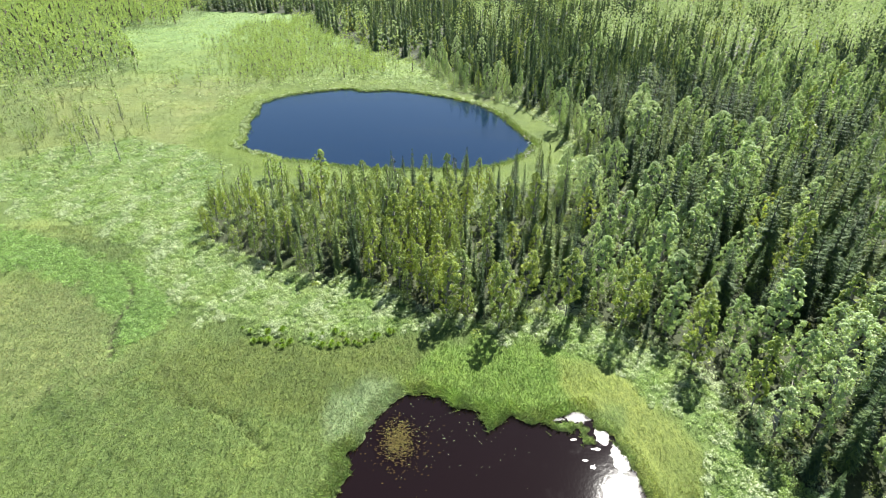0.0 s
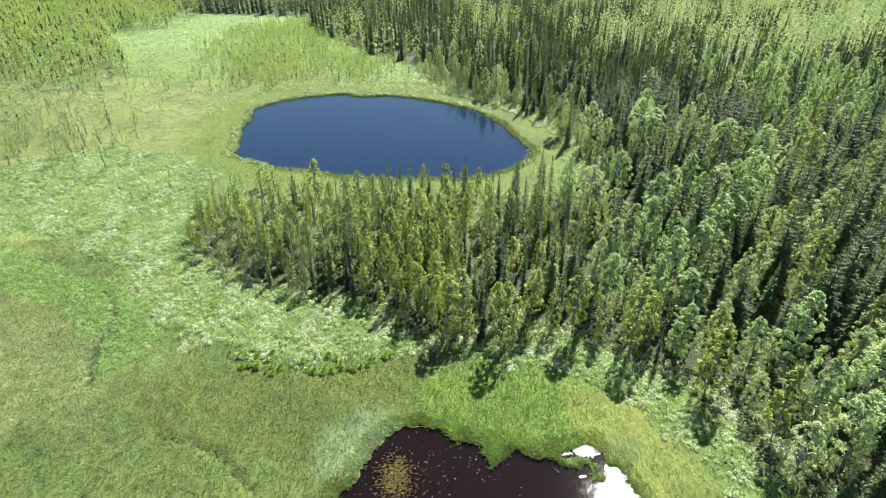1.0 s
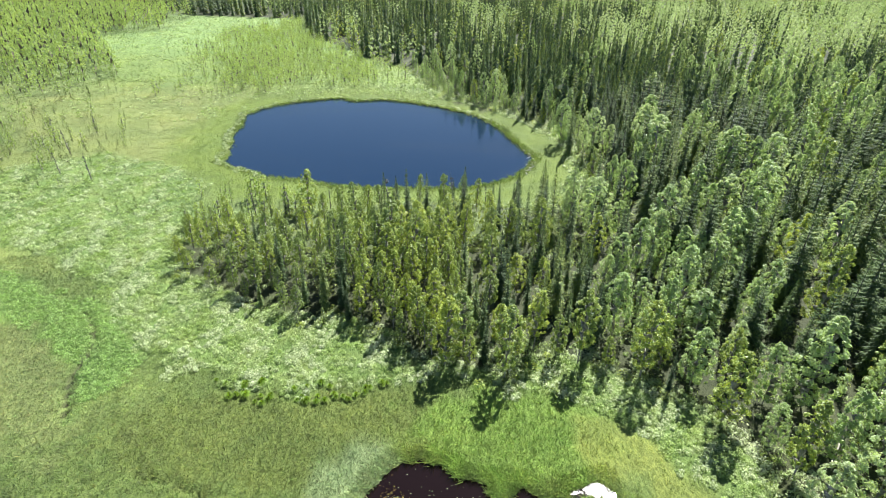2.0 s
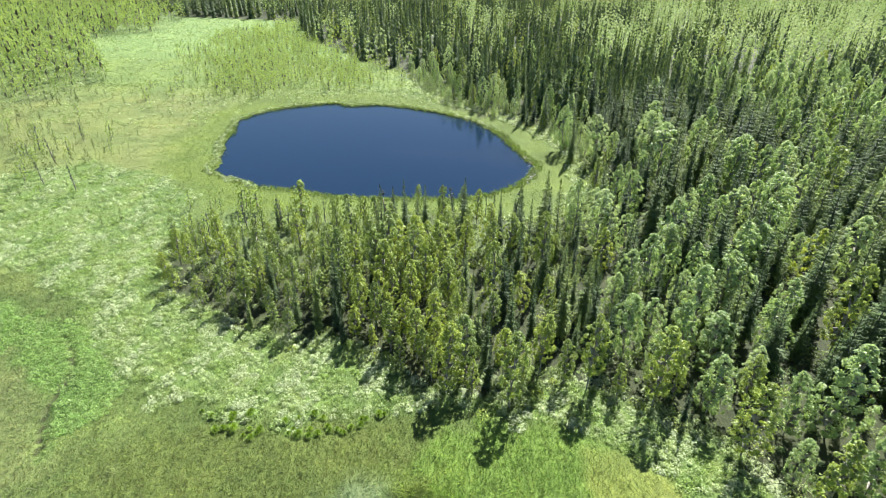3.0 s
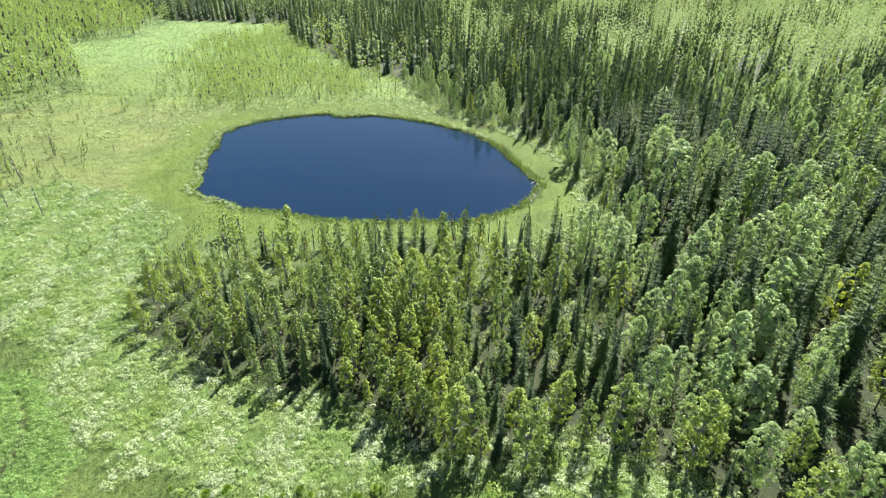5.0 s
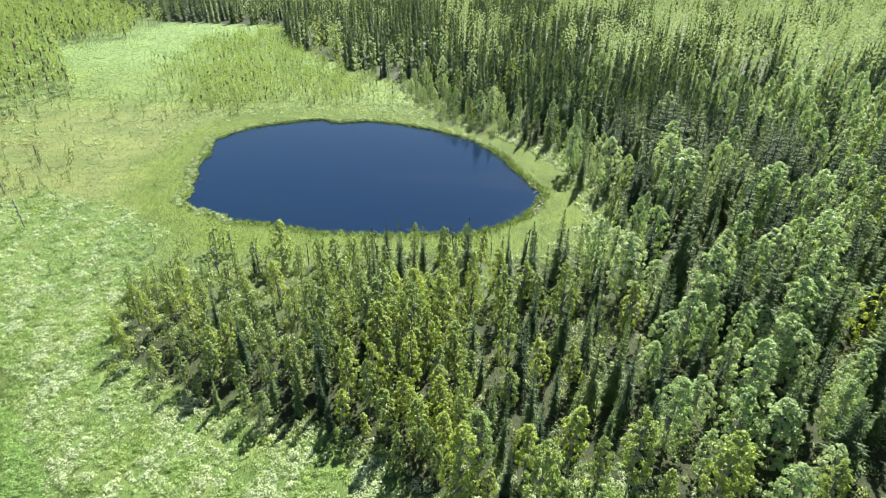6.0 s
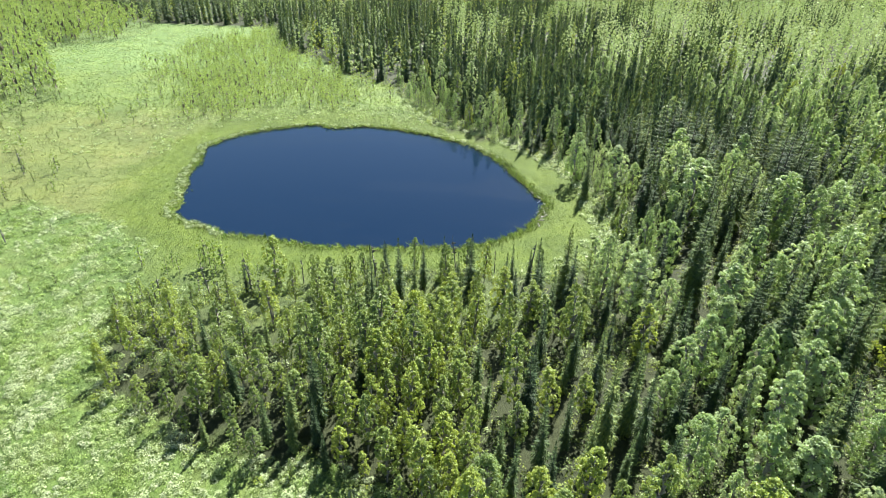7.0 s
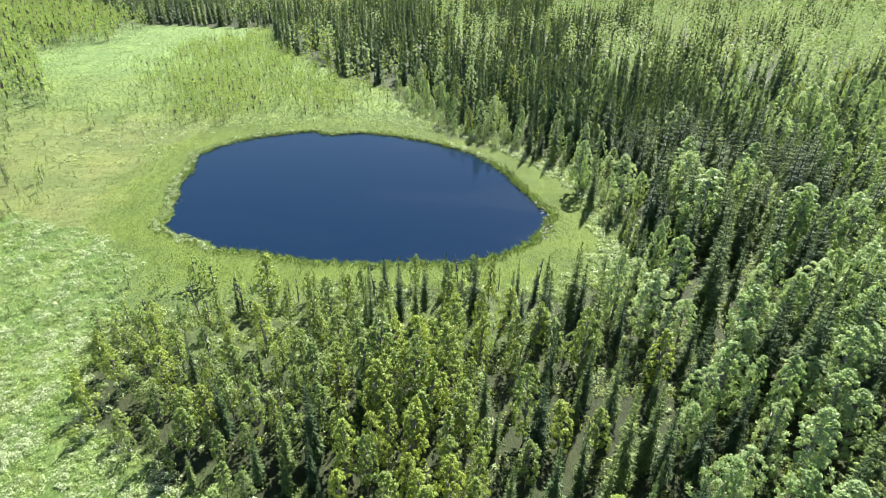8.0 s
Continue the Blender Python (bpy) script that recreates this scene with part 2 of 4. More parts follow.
def cover(px, py, mud=1.0):
    """The base colour of what grows at each place; inside the wood it also holds some tree shade."""
    c = np.zeros((*px.shape, 3)) + (0.094, 0.136, 0.032)

    def lay(w, colour):
        nonlocal c
        w = np.clip(w, 0, 1)[..., None]
        c = c * (1 - w) + np.array(colour) * w
    wob = wavy(px, py, 9.0)
    lay(blob(px, py, -14, 53, 24, 8), (0.094, 0.126, 0.026))
    lay(0.8 * blob(px, py, -58, 58, 24, 14), (0.140, 0.172, 0.056))
    lay(0.85 * blob(px, py, -56, 89, 22, 6), (0.150, 0.192, 0.050))
    lay(0.7 * blob(px, py, -37, 64, 8, 9), (0.126, 0.178, 0.044))
    bog = smooth(-px + 4 * wob, 44, 58) * smooth(py + 3 * wob, 108, 122)
    lay(bog, (0.130, 0.163, 0.044))
    lay(0.5 * bog * smooth(wavy(px, py, 23), 0.0, 0.7), (0.152, 0.168, 0.052))
    lay(smooth(py + 5 * wob, 180, 205), (0.125, 0.180, 0.042))
    lay(smooth(py + 5 * wob, 225, 255), (0.147, 0.221, 0.065))
    d = signed(px, py, LAKE_SHORE) + 2.5 * wob
    lay(1 - smooth(d, 7, 17), (0.088, 0.130, 0.015))
    lay(0.8 * blob(px, py, 9, 54, 13, 7.5), (0.130, 0.212, 0.036))
    lay(0.8 * blob(px, py, 20, 52, 6, 5), (0.150, 0.180, 0.036))
    lay(0.8 * blob(px, py, 24, 41, 4, 9), (0.155, 0.185, 0.038))
    lay(0.75 * blob(px, py, -7.5, 47.5, 4.5, 5.5), (0.170, 0.225, 0.105))
    lay(1 - smooth(signed(px, py, SHRUBS) + 1.2 * wob, -1.5, 1.0), (0.098, 0.155, 0.036))
    lay(0.6 * (1 - smooth(signed(px, py, SHRUBS) + 1.2 * wob, -1, 0.5)) * smooth(wavy(px, py, 7.0), 0.1, 0.6), (0.13, 0.17, 0.045))
    lay(1 - smooth(signed(px, py, FERNS) + 1.0 * wob, -1.0, 1.2), (0.112, 0.180, 0.042))
    # peat and litter of the wood floor, coloured darker to deepen the trees' shade
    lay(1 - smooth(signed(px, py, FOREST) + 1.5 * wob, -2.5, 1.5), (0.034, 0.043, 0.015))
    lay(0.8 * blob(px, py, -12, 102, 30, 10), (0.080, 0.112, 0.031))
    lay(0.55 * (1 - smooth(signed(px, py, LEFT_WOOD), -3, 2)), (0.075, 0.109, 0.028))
    for x0, y0, x1, y1, w in DITCHES:
        ex, ey = x1 - x0, y1 - y0
        u = np.clip(((px - x0) * ex + (py - y0) * ey) / (ex * ex + ey * ey), 0, 1)
        lay((1.0 if x0 < -35 else 0.25) * mud * (1 - smooth(np.hypot(px - x0 - u * ex, py - y0 - u * ey) + 0.2 * wavy(px, py, 2.0), 0.25 * w, 0.7 * w)), (0.034, 0.034, 0.014))
    lay(mud * (1 - smooth(shore_distance(px, py), -0.4, 0.0)), (0.028, 0.022, 0.011))
    return c


# ---- mesh tools ----


def mesh_of(name, verts, tris, materials, colours=None, tone=None, slots=None):
    me = bpy.data.meshes.new(name)
    verts, tris = np.asarray(verts, np.float32), np.asarray(tris, np.int32)
    me.vertices.add(len(verts))
    me.vertices.foreach_set("co", verts.ravel())
    me.loops.add(tris.size)
    me.loops.foreach_set("vertex_index", tris.ravel())
    me.polygons.add(len(tris))
    me.polygons.foreach_set("loop_start", np.arange(0, tris.size, tris.shape[1], dtype=np.int32))
    for m in materials:
        me.materials.append(m)
    if slots is not None:
        me.polygons.foreach_set("material_index", np.asarray(slots, np.int32))
    if colours is not None:
        a = me.attributes.new("cover", "FLOAT_COLOR", "POINT")
        a.data.foreach_set("color", np.concatenate([colours, np.ones((len(verts), 1))], 1).astype(np.float32).ravel())
    if tone is not None:
        a = me.attributes.new("tone", "FLOAT", "POINT")
        a.data.foreach_set("value", np.asarray(tone, np.float32))
    me.update(calc_edges=True)
    return me


def joined(pieces):
    """Several (verts, tris) as one."""
    vs, ts, n = [], [], 0
    for v, t in pieces:
        vs.append(v)
        ts.append(np.asarray(t) + n)
        n += len(v)
    return np.concatenate(vs), np.concatenate(ts)


def tube(path, radii, sides=6):
    """A tapered, bent stem."""
    path, rings = np.array(path, float), []
    for p, r in zip(path, radii):
        a = np.arange(sides) * 2 * math.pi / sides
        rings.append(np.stack([p[0] + r * np.cos(a), p[1] + r * np.sin(a), np.full(sides, p[2])], 1))
    v, t = np.concatenate(rings), []
    for k in range(len(path) - 1):
        for i in range(sides):
            j = (i + 1) % sides
            a, b, c, d = k * sides + i, k * sides + j, (k + 1) * sides + i, (k + 1) * sides + j
            t += [(a, b, d), (a, d, c)]
    return v, np.array(t)


def branched(path, radii, sides, limbs):
    """A stem whose limbs grow out of its own faces: limbs of height, bend, end and thickness."""
    v, t = tube(path, radii, sides)
    v, t, zs = list(v), list(map(tuple, t)), np.array(path)[:, 2]
    for z0, mid, end, thick in limbs:
        k = int(np.clip(np.searchsorted(zs, z0) - 1, 0, len(path) - 2))
        a = math.atan2(mid[1] - path[k][1], mid[0] - path[k][0])
        i = int(round(a / (2 * math.pi) * sides)) % sides
        ring = [k * sides + i, k * sides + (i + 1) % sides, (k + 1) * sides + i]
        for p, g in ((mid, thick), (end, thick * 0.25)):
            nxt = [len(v) + m for m in range(3)]
            q = (-math.sin(a) * g, math.cos(a) * g, 0)
            v += [np.array(p) - q, np.array(p) + q, np.array(p) + (0, 0, g * 1.6)]
            for m in range(3):
                n = (m + 1) % 3
                t += [(ring[m], ring[n], nxt[n]), (ring[m], nxt[n], nxt[m])]
            ring = nxt
    return np.array(v), np.array(t)


def leaves(rng, centres, size, up=0.7, outward=None, loose=0.55):
    """One small pointed leaf spray at each centre, turned loosely outwards."""
    n = len(centres)
    nor = rng.normal(size=(n, 3)) * loose + (0, 0, up)
    if outward is not None:
        nor += outward
    nor /= np.linalg.norm(nor, axis=1)[:, None]
    side = np.cross(nor, rng.normal(size=(n, 3)))
    side /= np.linalg.norm(side, axis=1)[:, None] + 1e-9
    ahead = np.cross(nor, side)
    s = (size * rng.uniform(0.6, 1.4, n))[:, None]
    v = np.stack([centres - ahead * s * 0.6 - side * s * 0.35, centres - ahead * s * 0.3 + side * s * 0.55, centres + ahead * s * 0.8], 1).reshape(-1, 3)
    return v, np.arange(3 * n).reshape(-1, 3)


def spruce_shape(seed, h, width, whorls, boughs, steps, thin=0.0, low=0.08, sides=5):
    """Crown and stem of a spruce: layered whorls of drooping boughs, each a fan of hanging sprays."""
    g = np.random.default_rng(seed)
    tris, lean, gap = [], g.normal(0, 0.010, 2), (1 - low) / whorls
    for k in range(whorls):
        u = low + (k + g.uniform(-0.2, 0.2) * (1 if steps > 2 else 2)) * gap
        u = min(max(u, 0.02), 0.975)
        reach = width * ((1 - u) ** (0.88 if steps else 1.05) * min(1.0, 0.6 + 2.2 * (u - low + 0.04)) + 0.02) * g.uniform(0.86, 1.14)
        nb = max(3, int(round(boughs * (0.5 + 0.5 * (1 - u)))))
        a0 = g.uniform(0, 6.283)
        for b in range(nb):
            if g.random() < thin:
                continue
            a = a0 + 6.283 * b / nb + g.normal(0, 0.2)
            r = reach * g.uniform(0.72, 1.2)
            o, q = np.array((math.cos(a), math.sin(a), 0)), np.array((-math.sin(a), math.cos(a), 0))
            z0 = u * h + g.normal(0, 0.12 if steps > 2 else 0.4) * gap * h
            slope = (-0.68 if steps == 3 else -0.62) + 1.2 * u ** 1.6 + g.normal(0, 0.08)
            foot = np.array((lean[0] * z0, lean[1] * z0, z0))

            def at(s):
                return foot + o * r * s + np.array((0, 0, r * (slope * s + 0.25 * s ** 3)))
            if not steps:
                # a short hanging blade, notched on either side
                w, fall = r * 3.6 / nb, np.array((0, 0, (0.22 + 0.3 * (1 - u)) * r + 0.05))
                peak, tip = foot + o * 0.12 * r + (0, 0, 0.5 * gap * h), foot + o * r - fall
                tris.append((peak, foot + (o * 0.66 + q * 0.1) * r + q * w * 0.5 - 0.75 * fall, tip))
                tris.append((peak, tip, foot + (o * 0.66 - q * 0.1) * r - q * w * 0.5 - 0.75 * fall))
                continue
            w = 0.22 * r + 0.10
            tris.append((at(0.1) + q * w * 0.5, at(0.1) - q * w * 0.5, at(1.15)))
            for j in range(steps):
                s = (j + 0.7) / (steps + 0.3)
                p0, p1 = at(s - 0.55 / (steps + 0.3)), at(s + 0.2 / steps)
                w = ((0.52 - 0.05 * steps) * r + 0.18) * (1.15 - 0.6 * s)
                for side in (-1, 1):
                    tip = at(s) + q * side * w * g.uniform(0.7, 1.15) + o * w * 0.5 - (0, 0, w * g.uniform(0.25, 0.8))
                    tris.append((p0, p1, tip))
    top = np.array((lean[0] * h, lean[1] * h, h))
    for i in range(3):
        a = i * 2.1
        tris.append((top, top + np.array((0.014 * h * math.cos(a), 0.014 * h * math.sin(a), -0.06 * h)), top + np.array((0.014 * h * math.cos(a + 2), 0.014 * h * math.sin(a + 2), -0.05 * h))))
    v = np.array(tris).reshape(-1, 3)
    zs, rs = ([-0.3, 0.1 * h, 0.5 * h, 0.97 * h], (0.011, 0.0095, 0.006, 0.001)) if sides > 3 else ([-0.3, 0.7 * h], (0.010, 0.003))
    stem = tube([(lean[0] * z, lean[1] * z, z) for z in zs], np.array(rs) * h, sides)
    return (v, np.arange(len(v)).reshape(-1, 3)), stem


def broadleaf_shape(seed, h, width, clumps, per, leaf, low=0.22, full=0.42, limbs=14, lump=0.25, turn=0.85, up=0.5):
    """Crown and stem of a birch or willow: limbs that end in rounded clumps of leaf sprays. full: where on its height the crown is widest."""
    g = np.random.default_rng(seed)
    bend = g.normal(0, 0.025, 2)

    def axis(z):
        return np.array((bend[0] * h * (z / h) ** 2, bend[1] * h * (z / h) ** 2, z))
    pts, outs, stems = [], [], []
    # a lopsided outline: the crown bulges more to some sides
    a1, a2 = g.uniform(0, 6.283, 2)
    for k in range(clumps):
        t = (k + g.uniform(0, 1)) / clumps
        a = k * 2.399 + g.normal(0, 0.35)
        wide = max(0.0, 1 - ((t - full) / (full + 0.12 if t < full else 1 - full)) ** 2) ** (0.5 if t < full else 0.72)
        wide *= 1 + 0.20 * math.cos(a - a1) + 0.16 * math.cos(2 * a - a2 + 5 * t)
        inner = g.random() < 0.16
        r = width * (wide * (g.uniform(0.2, 0.5) if inner else g.uniform(0.62, 1.0)) + 0.03)
        z = (low + (1 - low) * t) * h
        out = np.array((math.cos(a) * wide, math.sin(a) * wide, 0.9 * (t - full) / 0.6 + 0.15))
        out /= np.linalg.norm(out) + 1e-6
        c = axis(z) + np.array((math.cos(a) * r, math.sin(a) * r, 0))
        size = lump * width * g.uniform(0.6, 1.3) * (0.65 + 0.35 * wide)
        d = g.normal(size=(per, 3))
        d /= np.linalg.norm(d, axis=1)[:, None]
        d = np.where(((d * out).sum(1) < -0.25)[:, None], -d, d)
        pts.append(c + d * size * g.uniform(0.4, 1.15, (per, 1)) * (1, 1, 0.9) - (0, 0, 0.2 * size))
        outs.append(d * 0.8 + out * 0.5)
        if k % max(1, clumps // max(1, limbs)) == 0 and t < 0.9:
            z0 = max(0.12 * h, z - 0.12 * h)
            stems.append((z0, axis(z0) * 0.5 + c * 0.5 + (0, 0, 0.1), c, 0.002 * h))
    crown = leaves(g, np.concatenate(pts), leaf, up, np.concatenate(outs), turn)
    us = np.array((-0.02, 0.1, 0.22, 0.34, 0.46, 0.58, 0.7, 0.82, 0.94)) if limbs > 4 else np.array((-0.02, 0.3, 0.6, 0.93))
    stem = branched([axis(max(0, u * h)) + (0, 0, min(0, u * h)) for u in us], (0.008 if limbs > 4 else 0.0035) * h * (1.02 - us) ** 0.9 + 0.0006 * h, 6 if limbs > 4 else 4, stems)
    return crown, stem


def scatter(spots, shapes, rng, lift=0.0):
    """Many trees as one mesh: spots of x, y, scale, tone; shapes of crown and stem."""
    V, T, S, N, n = [], [], [], [], 0
    spots = np.array(spots)
    pick = rng.integers(0, len(shapes), len(spots))
    turn = rng.uniform(0, 6.283, len(spots))
    z = height(spots[:, 0], spots[:, 1]) + lift
    for k, (crown, stem) in enumerate(shapes):
        ids = np.nonzero(pick == k)[0]
        if not len(ids):
            continue
        v, t = joined([crown, stem])
        slot = np.r_[np.zeros(len(crown[1]), int), np.ones(len(stem[1]), int)]
        c, s, g = np.cos(turn[ids])[:, None], np.sin(turn[ids])[:, None], spots[ids, 2][:, None]
        x = (v[None, :, 0] * c - v[None, :, 1] * s) * g + spots[ids, 0][:, None]
        y = (v[None, :, 0] * s + v[None, :, 1] * c) * g + spots[ids, 1][:, None]
        V.append(np.stack([x, y, v[None, :, 2] * g + z[ids][:, None]], -1).reshape(-1, 3))
        T.append((t[None] + (np.arange(len(ids)) * len(v))[:, None, None] + n).reshape(-1, 3))
        S.append(np.tile(slot, len(ids)))
        N.append(np.repeat(spots[ids, 3], len(v)))
        n += len(ids) * len(v)
    return np.concatenate(V), np.concatenate(T), np.concatenate(S), np.concatenate(N)


def part(name, me, parent, label=""):
    ob = new(name, me)
    ob.parent = parent
    return tagged(ob, label)


def jitter(rng, x0, x1, y0, y1, step):
    gx, gy = np.meshgrid(np.arange(x0, x1, step), np.arange(y0, y1, step))
    gx = gx + rng.uniform(-0.46, 0.46, gx.shape) * step
    gy = gy + rng.uniform(-0.46, 0.46, gy.shape) * step
    return gx.ravel(), gy.ravel()


def in_sight(px, py, margin=8.0):
    return (px < 0.70 * py + 18 + margin) & (px > -0.70 * py - 17 - margin)


# ---- ground and water ----


def axis_steps(stops):
    """Grid lines: (from, step) pairs, up to the last."""
    out = []
    for (a, s), (b, _) in zip(stops, stops[1:]):
        out.append(np.linspace(a, b, max(1, int(round((b - a) / s))), endpoint=False))
    return np.concatenate(out + [[stops[-1][0]]])


gx = axis_steps([(-3000, 300), (-400, 25), (-130, 2.5), (-62, 0.6), (34, 2.0), (110, 25), (500, 300), (3000, 1)])
gy = axis_steps([(-3000, 300), (-100, 20), (15, 0.45), (78, 0.9), (190, 2.5), (360, 20), (700, 300), (4000, 1)])
X, Y = np.meshgrid(gx, gy)
Z = height(X, Y)
nx = len(gx)
i, j = np.meshgrid(np.arange(nx - 1), np.arange(len(gy) - 1))
q = (j * nx + i).ravel()
quads = np.stack([q, q + 1, q + nx + 1, q + nx], 1)
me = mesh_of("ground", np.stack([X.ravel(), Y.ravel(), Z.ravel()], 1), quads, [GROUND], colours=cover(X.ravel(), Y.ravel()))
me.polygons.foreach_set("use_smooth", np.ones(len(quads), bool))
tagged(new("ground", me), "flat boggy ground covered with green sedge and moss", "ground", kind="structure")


def water(name, outline, material, label):
    poly = np.array(outline)
    mid = poly.mean(0)
    bm = bmesh.new()
    bm.faces.new([bm.verts.new((*(mid + (p - mid) * 1.06), 0.0)) for p in poly])
    bmesh.ops.triangulate(bm, faces=bm.faces)
    me = bpy.data.meshes.new(name)
    bm.to_mesh(me)
    bm.free()
    me.materials.append(material)
    return tagged(new(name, me), label, "water", kind="structure")


water("water_lake", LAKE_SHORE, LAKE, "calm dark blue lake water ringed by bright sedge")
gx, gy = np.meshgrid(np.arange(-14, 24, 0.3), np.arange(19, 54, 0.3))
q = (np.arange(gx.shape[0] - 1)[:, None] * gx.shape[1] + np.arange(gx.shape[1] - 1)[None]).ravel()
px, py = gx.ravel(), gy.ravel()
skin = np.zeros(len(px))
for x, y, rx, ry in [(15.9, 47.3, 1.7, 1.0), (18.0, 44.6, 0.8, 1.3), (19.2, 41.6, 0.9, 1.8), (17.0, 42.7, 0.6, 0.25), (13.0, 46.7, 1.2, 0.3), (15.6, 41.3, 0.5, 0.15), (14.9, 43.9, 0.4, 0.2), (16.2, 40.4, 0.35, 0.25)]:
    skin = np.maximum(skin, 1.05 * (1 - smooth(np.hypot((px - x) / rx, (py - y) / ry), 0.3, 1.6)))
me = mesh_of("water_pool", np.stack([px, py, 0 * px], 1), np.stack([q, q + 1, q + gx.shape[1] + 1, q + gx.shape[1]], 1), [POOL], tone=skin)
tagged(new("water_pool", me), "dark brown peaty pool with sun glare on it", "water", kind="structure")

# ---- trees ----
rng = np.random.default_rng(7)
# trees that stand out: x, y, height
MARKED_GROVE_SPRUCE = [(12.4, 75.2, 9), (20.4, 75.5, 10.8), (-24.5, 76.0, 4.6), (20.9, 79.9, 10), (18.7, 80.3, 9.5), (17.9, 83.7, 10.5), (7.8, 85.7, 8.6), (-8.9, 98.8, 11.0),
                       (2.4, 100.8, 9), (-3.3, 101.6, 9.6), (13.9, 101.7, 11.1), (-5.5, 102.7, 10.2), (4.7, 103.8, 10.4)]
MARKED_GROVE_BIRCH = [(8.2, 62.2, 10.5), (24.4, 62.4, 11.0), (1.1, 63.9, 9.6), (17.5, 64.9, 10.6), (3.4, 66.7, 9.5), (12.4, 67.6, 9.0), (-15.1, 72.2, 2.6), (-0.5, 72.2, 8.6),
                      (-4.1, 73.5, 7.3), (-21.0, 75.0, 4.8), (-10.0, 76.6, 8.3), (-7.3, 77.0, 8.3), (-30.4, 81.6, 2.4), (-27.4, 83.9, 5.6), (-16.2, 84.9, 7), (-39.1, 86.0, 5.5),
                      (-21.1, 86.5, 6.2), (-8.7, 87.0, 9.2), (-12.0, 87.5, 8), (-26.5, 88.4, 6), (-23.7, 106.2, 8.0)]
MARKED_GROVE_WILLOW = [(23.1, 70.3, 10)]
MARKED_EAST_SPRUCE = [(49.7, 65.0, 8.0), (34.4, 70.2, 11), (36.5, 71.6, 13.9), (40.0, 73.8, 13), (30.5, 76.1, 10.2), (24.1, 76.3, 10), (29.5, 79.5, 10), (45.5, 83.9, 13.5),
                      (28.5, 86.8, 12.4), (46.8, 88.9, 14.9), (37.0, 89.6, 13), (42.6, 89.8, 14.1), (29.0, 91.1, 12), (49.5, 94.4, 12), (52.5, 95.6, 13), (28.2, 99.9, 12.5),
                      (18.4, 100.4, 10.5), (29.1, 103.2, 11), (32.1, 104.1, 11.5), (42.1, 105.7, 13), (47.2, 109.2, 13.5), (63.1, 110.3, 14)]
MARKED_EAST_BIRCH = [(35.5, 48.4, 10.0), (31.4, 55.6, 10.0), (24.4, 88.1, 9.2)]
MARKED_EAST_WILLOW = [(44.5, 50.0, 12.0), (41.5, 58.0, 12.5), (36.1, 64.9, 7), (28.7, 68.1, 10.3), (32.8, 68.2, 9), (41.0, 70.8, 9), (32.4, 73.2, 12.2), (44.8, 75.4, 9.4),
                      (40.2, 78.3, 9.5), (39.2, 80.6, 10.2), (35.3, 82.5, 10.5), (38.4, 83.8, 9), (43.2, 84.6, 12.5), (46.2, 87.7, 11), (36.3, 92.2, 12.4), (46.0, 99.2, 10),
                      (48.9, 100.5, 11), (45.4, 104.6, 11.5)]
MARKED_BEYOND_SPRUCE = [(30.6, 112.0, 11), (57.6, 112.0, 14), (39.0, 115.4, 12), (46.0, 120.9, 14), (53.8, 125.4, 14), (37.0, 127.4, 13), (41.1, 133.6, 15), (30.4, 138.8, 12),
                        (39.7, 149.0, 13), (33.0, 151.5, 12.5), (28.1, 162.7, 13), (23.1, 167.1, 12)]
MARKED_BEYOND_BIRCH = [(30.8, 118.7, 8.5)]
MARKED_BEYOND_WILLOW = [(33.8, 114.3, 9), (65.5, 116.7, 13), (58.6, 120.4, 13), (44.6, 123.7, 14), (35.1, 137.3, 11.2), (48.0, 140.6, 13.7), (29.3, 145.4, 11), (12.7, 180.5, 9)]


def spaced(px, py, gap, taken):
    """Picks places no nearer to one another than their gap; taken: places that are already held."""
    held, out = {}, []
    for k, (x, y, r) in enumerate([(x, y, 2.2) for x, y in taken] + list(zip(px, py, gap))):
        cx, cy = int(x // 5), int(y // 5)
        near = (p for i in (-1, 0, 1) for j in (-1, 0, 1) for p in held.get((cx + i, cy + j), ()))
        if k >= len(taken) and any((x - p[0]) ** 2 + (y - p[1]) ** 2 < (0.5 * (r + p[2])) ** 2 for p in near):
            continue
        held.setdefault((cx, cy), []).append((x, y, r))
        if k >= len(taken):
            out.append(k - len(taken))
    return out


SPRUCES = [(x, y, h, 0.7) for x, y, h in MARKED_GROVE_SPRUCE] + [(x, y, h, 0.78 if x < 34 else 0.95) for x, y, h in MARKED_EAST_SPRUCE + MARKED_BEYOND_SPRUCE]
BIRCHES = [(x, y, h, 1.0) for x, y, h in MARKED_GROVE_BIRCH + MARKED_EAST_BIRCH + MARKED_BEYOND_BIRCH]
PALES = [(x, y, h, 1.0) for x, y, h in MARKED_GROVE_WILLOW + MARKED_EAST_WILLOW + MARKED_BEYOND_WILLOW]
px, py = jitter(rng, -120, 200, 26, 232, 1.5)
order = rng.permutation(len(px))
px, py = px[order], py[order]
d = signed(px, py, FOREST)
keep = (d < -0.3) & in_sight(px, py, 10) & (signed(px, py, LAKE_SHORE) > 4)
px, py, d = px[keep], py[keep], d[keep]
grove_zone = (px < 26 - 0.25 * (py - 60)) & (py < 118)
belt = (py > 118) & (d > -9)
gap = np.where(grove_zone, np.where(py > 95, 2.8, np.where((px < 2) & (py < 90), 2.0, 2.7)), np.where(belt, 2.8, np.where(py > 118, np.where((py > 140) & (px < 78), 3.0, 3.5), 3.8))) * rng.uniform(0.8, 1.25, len(px))
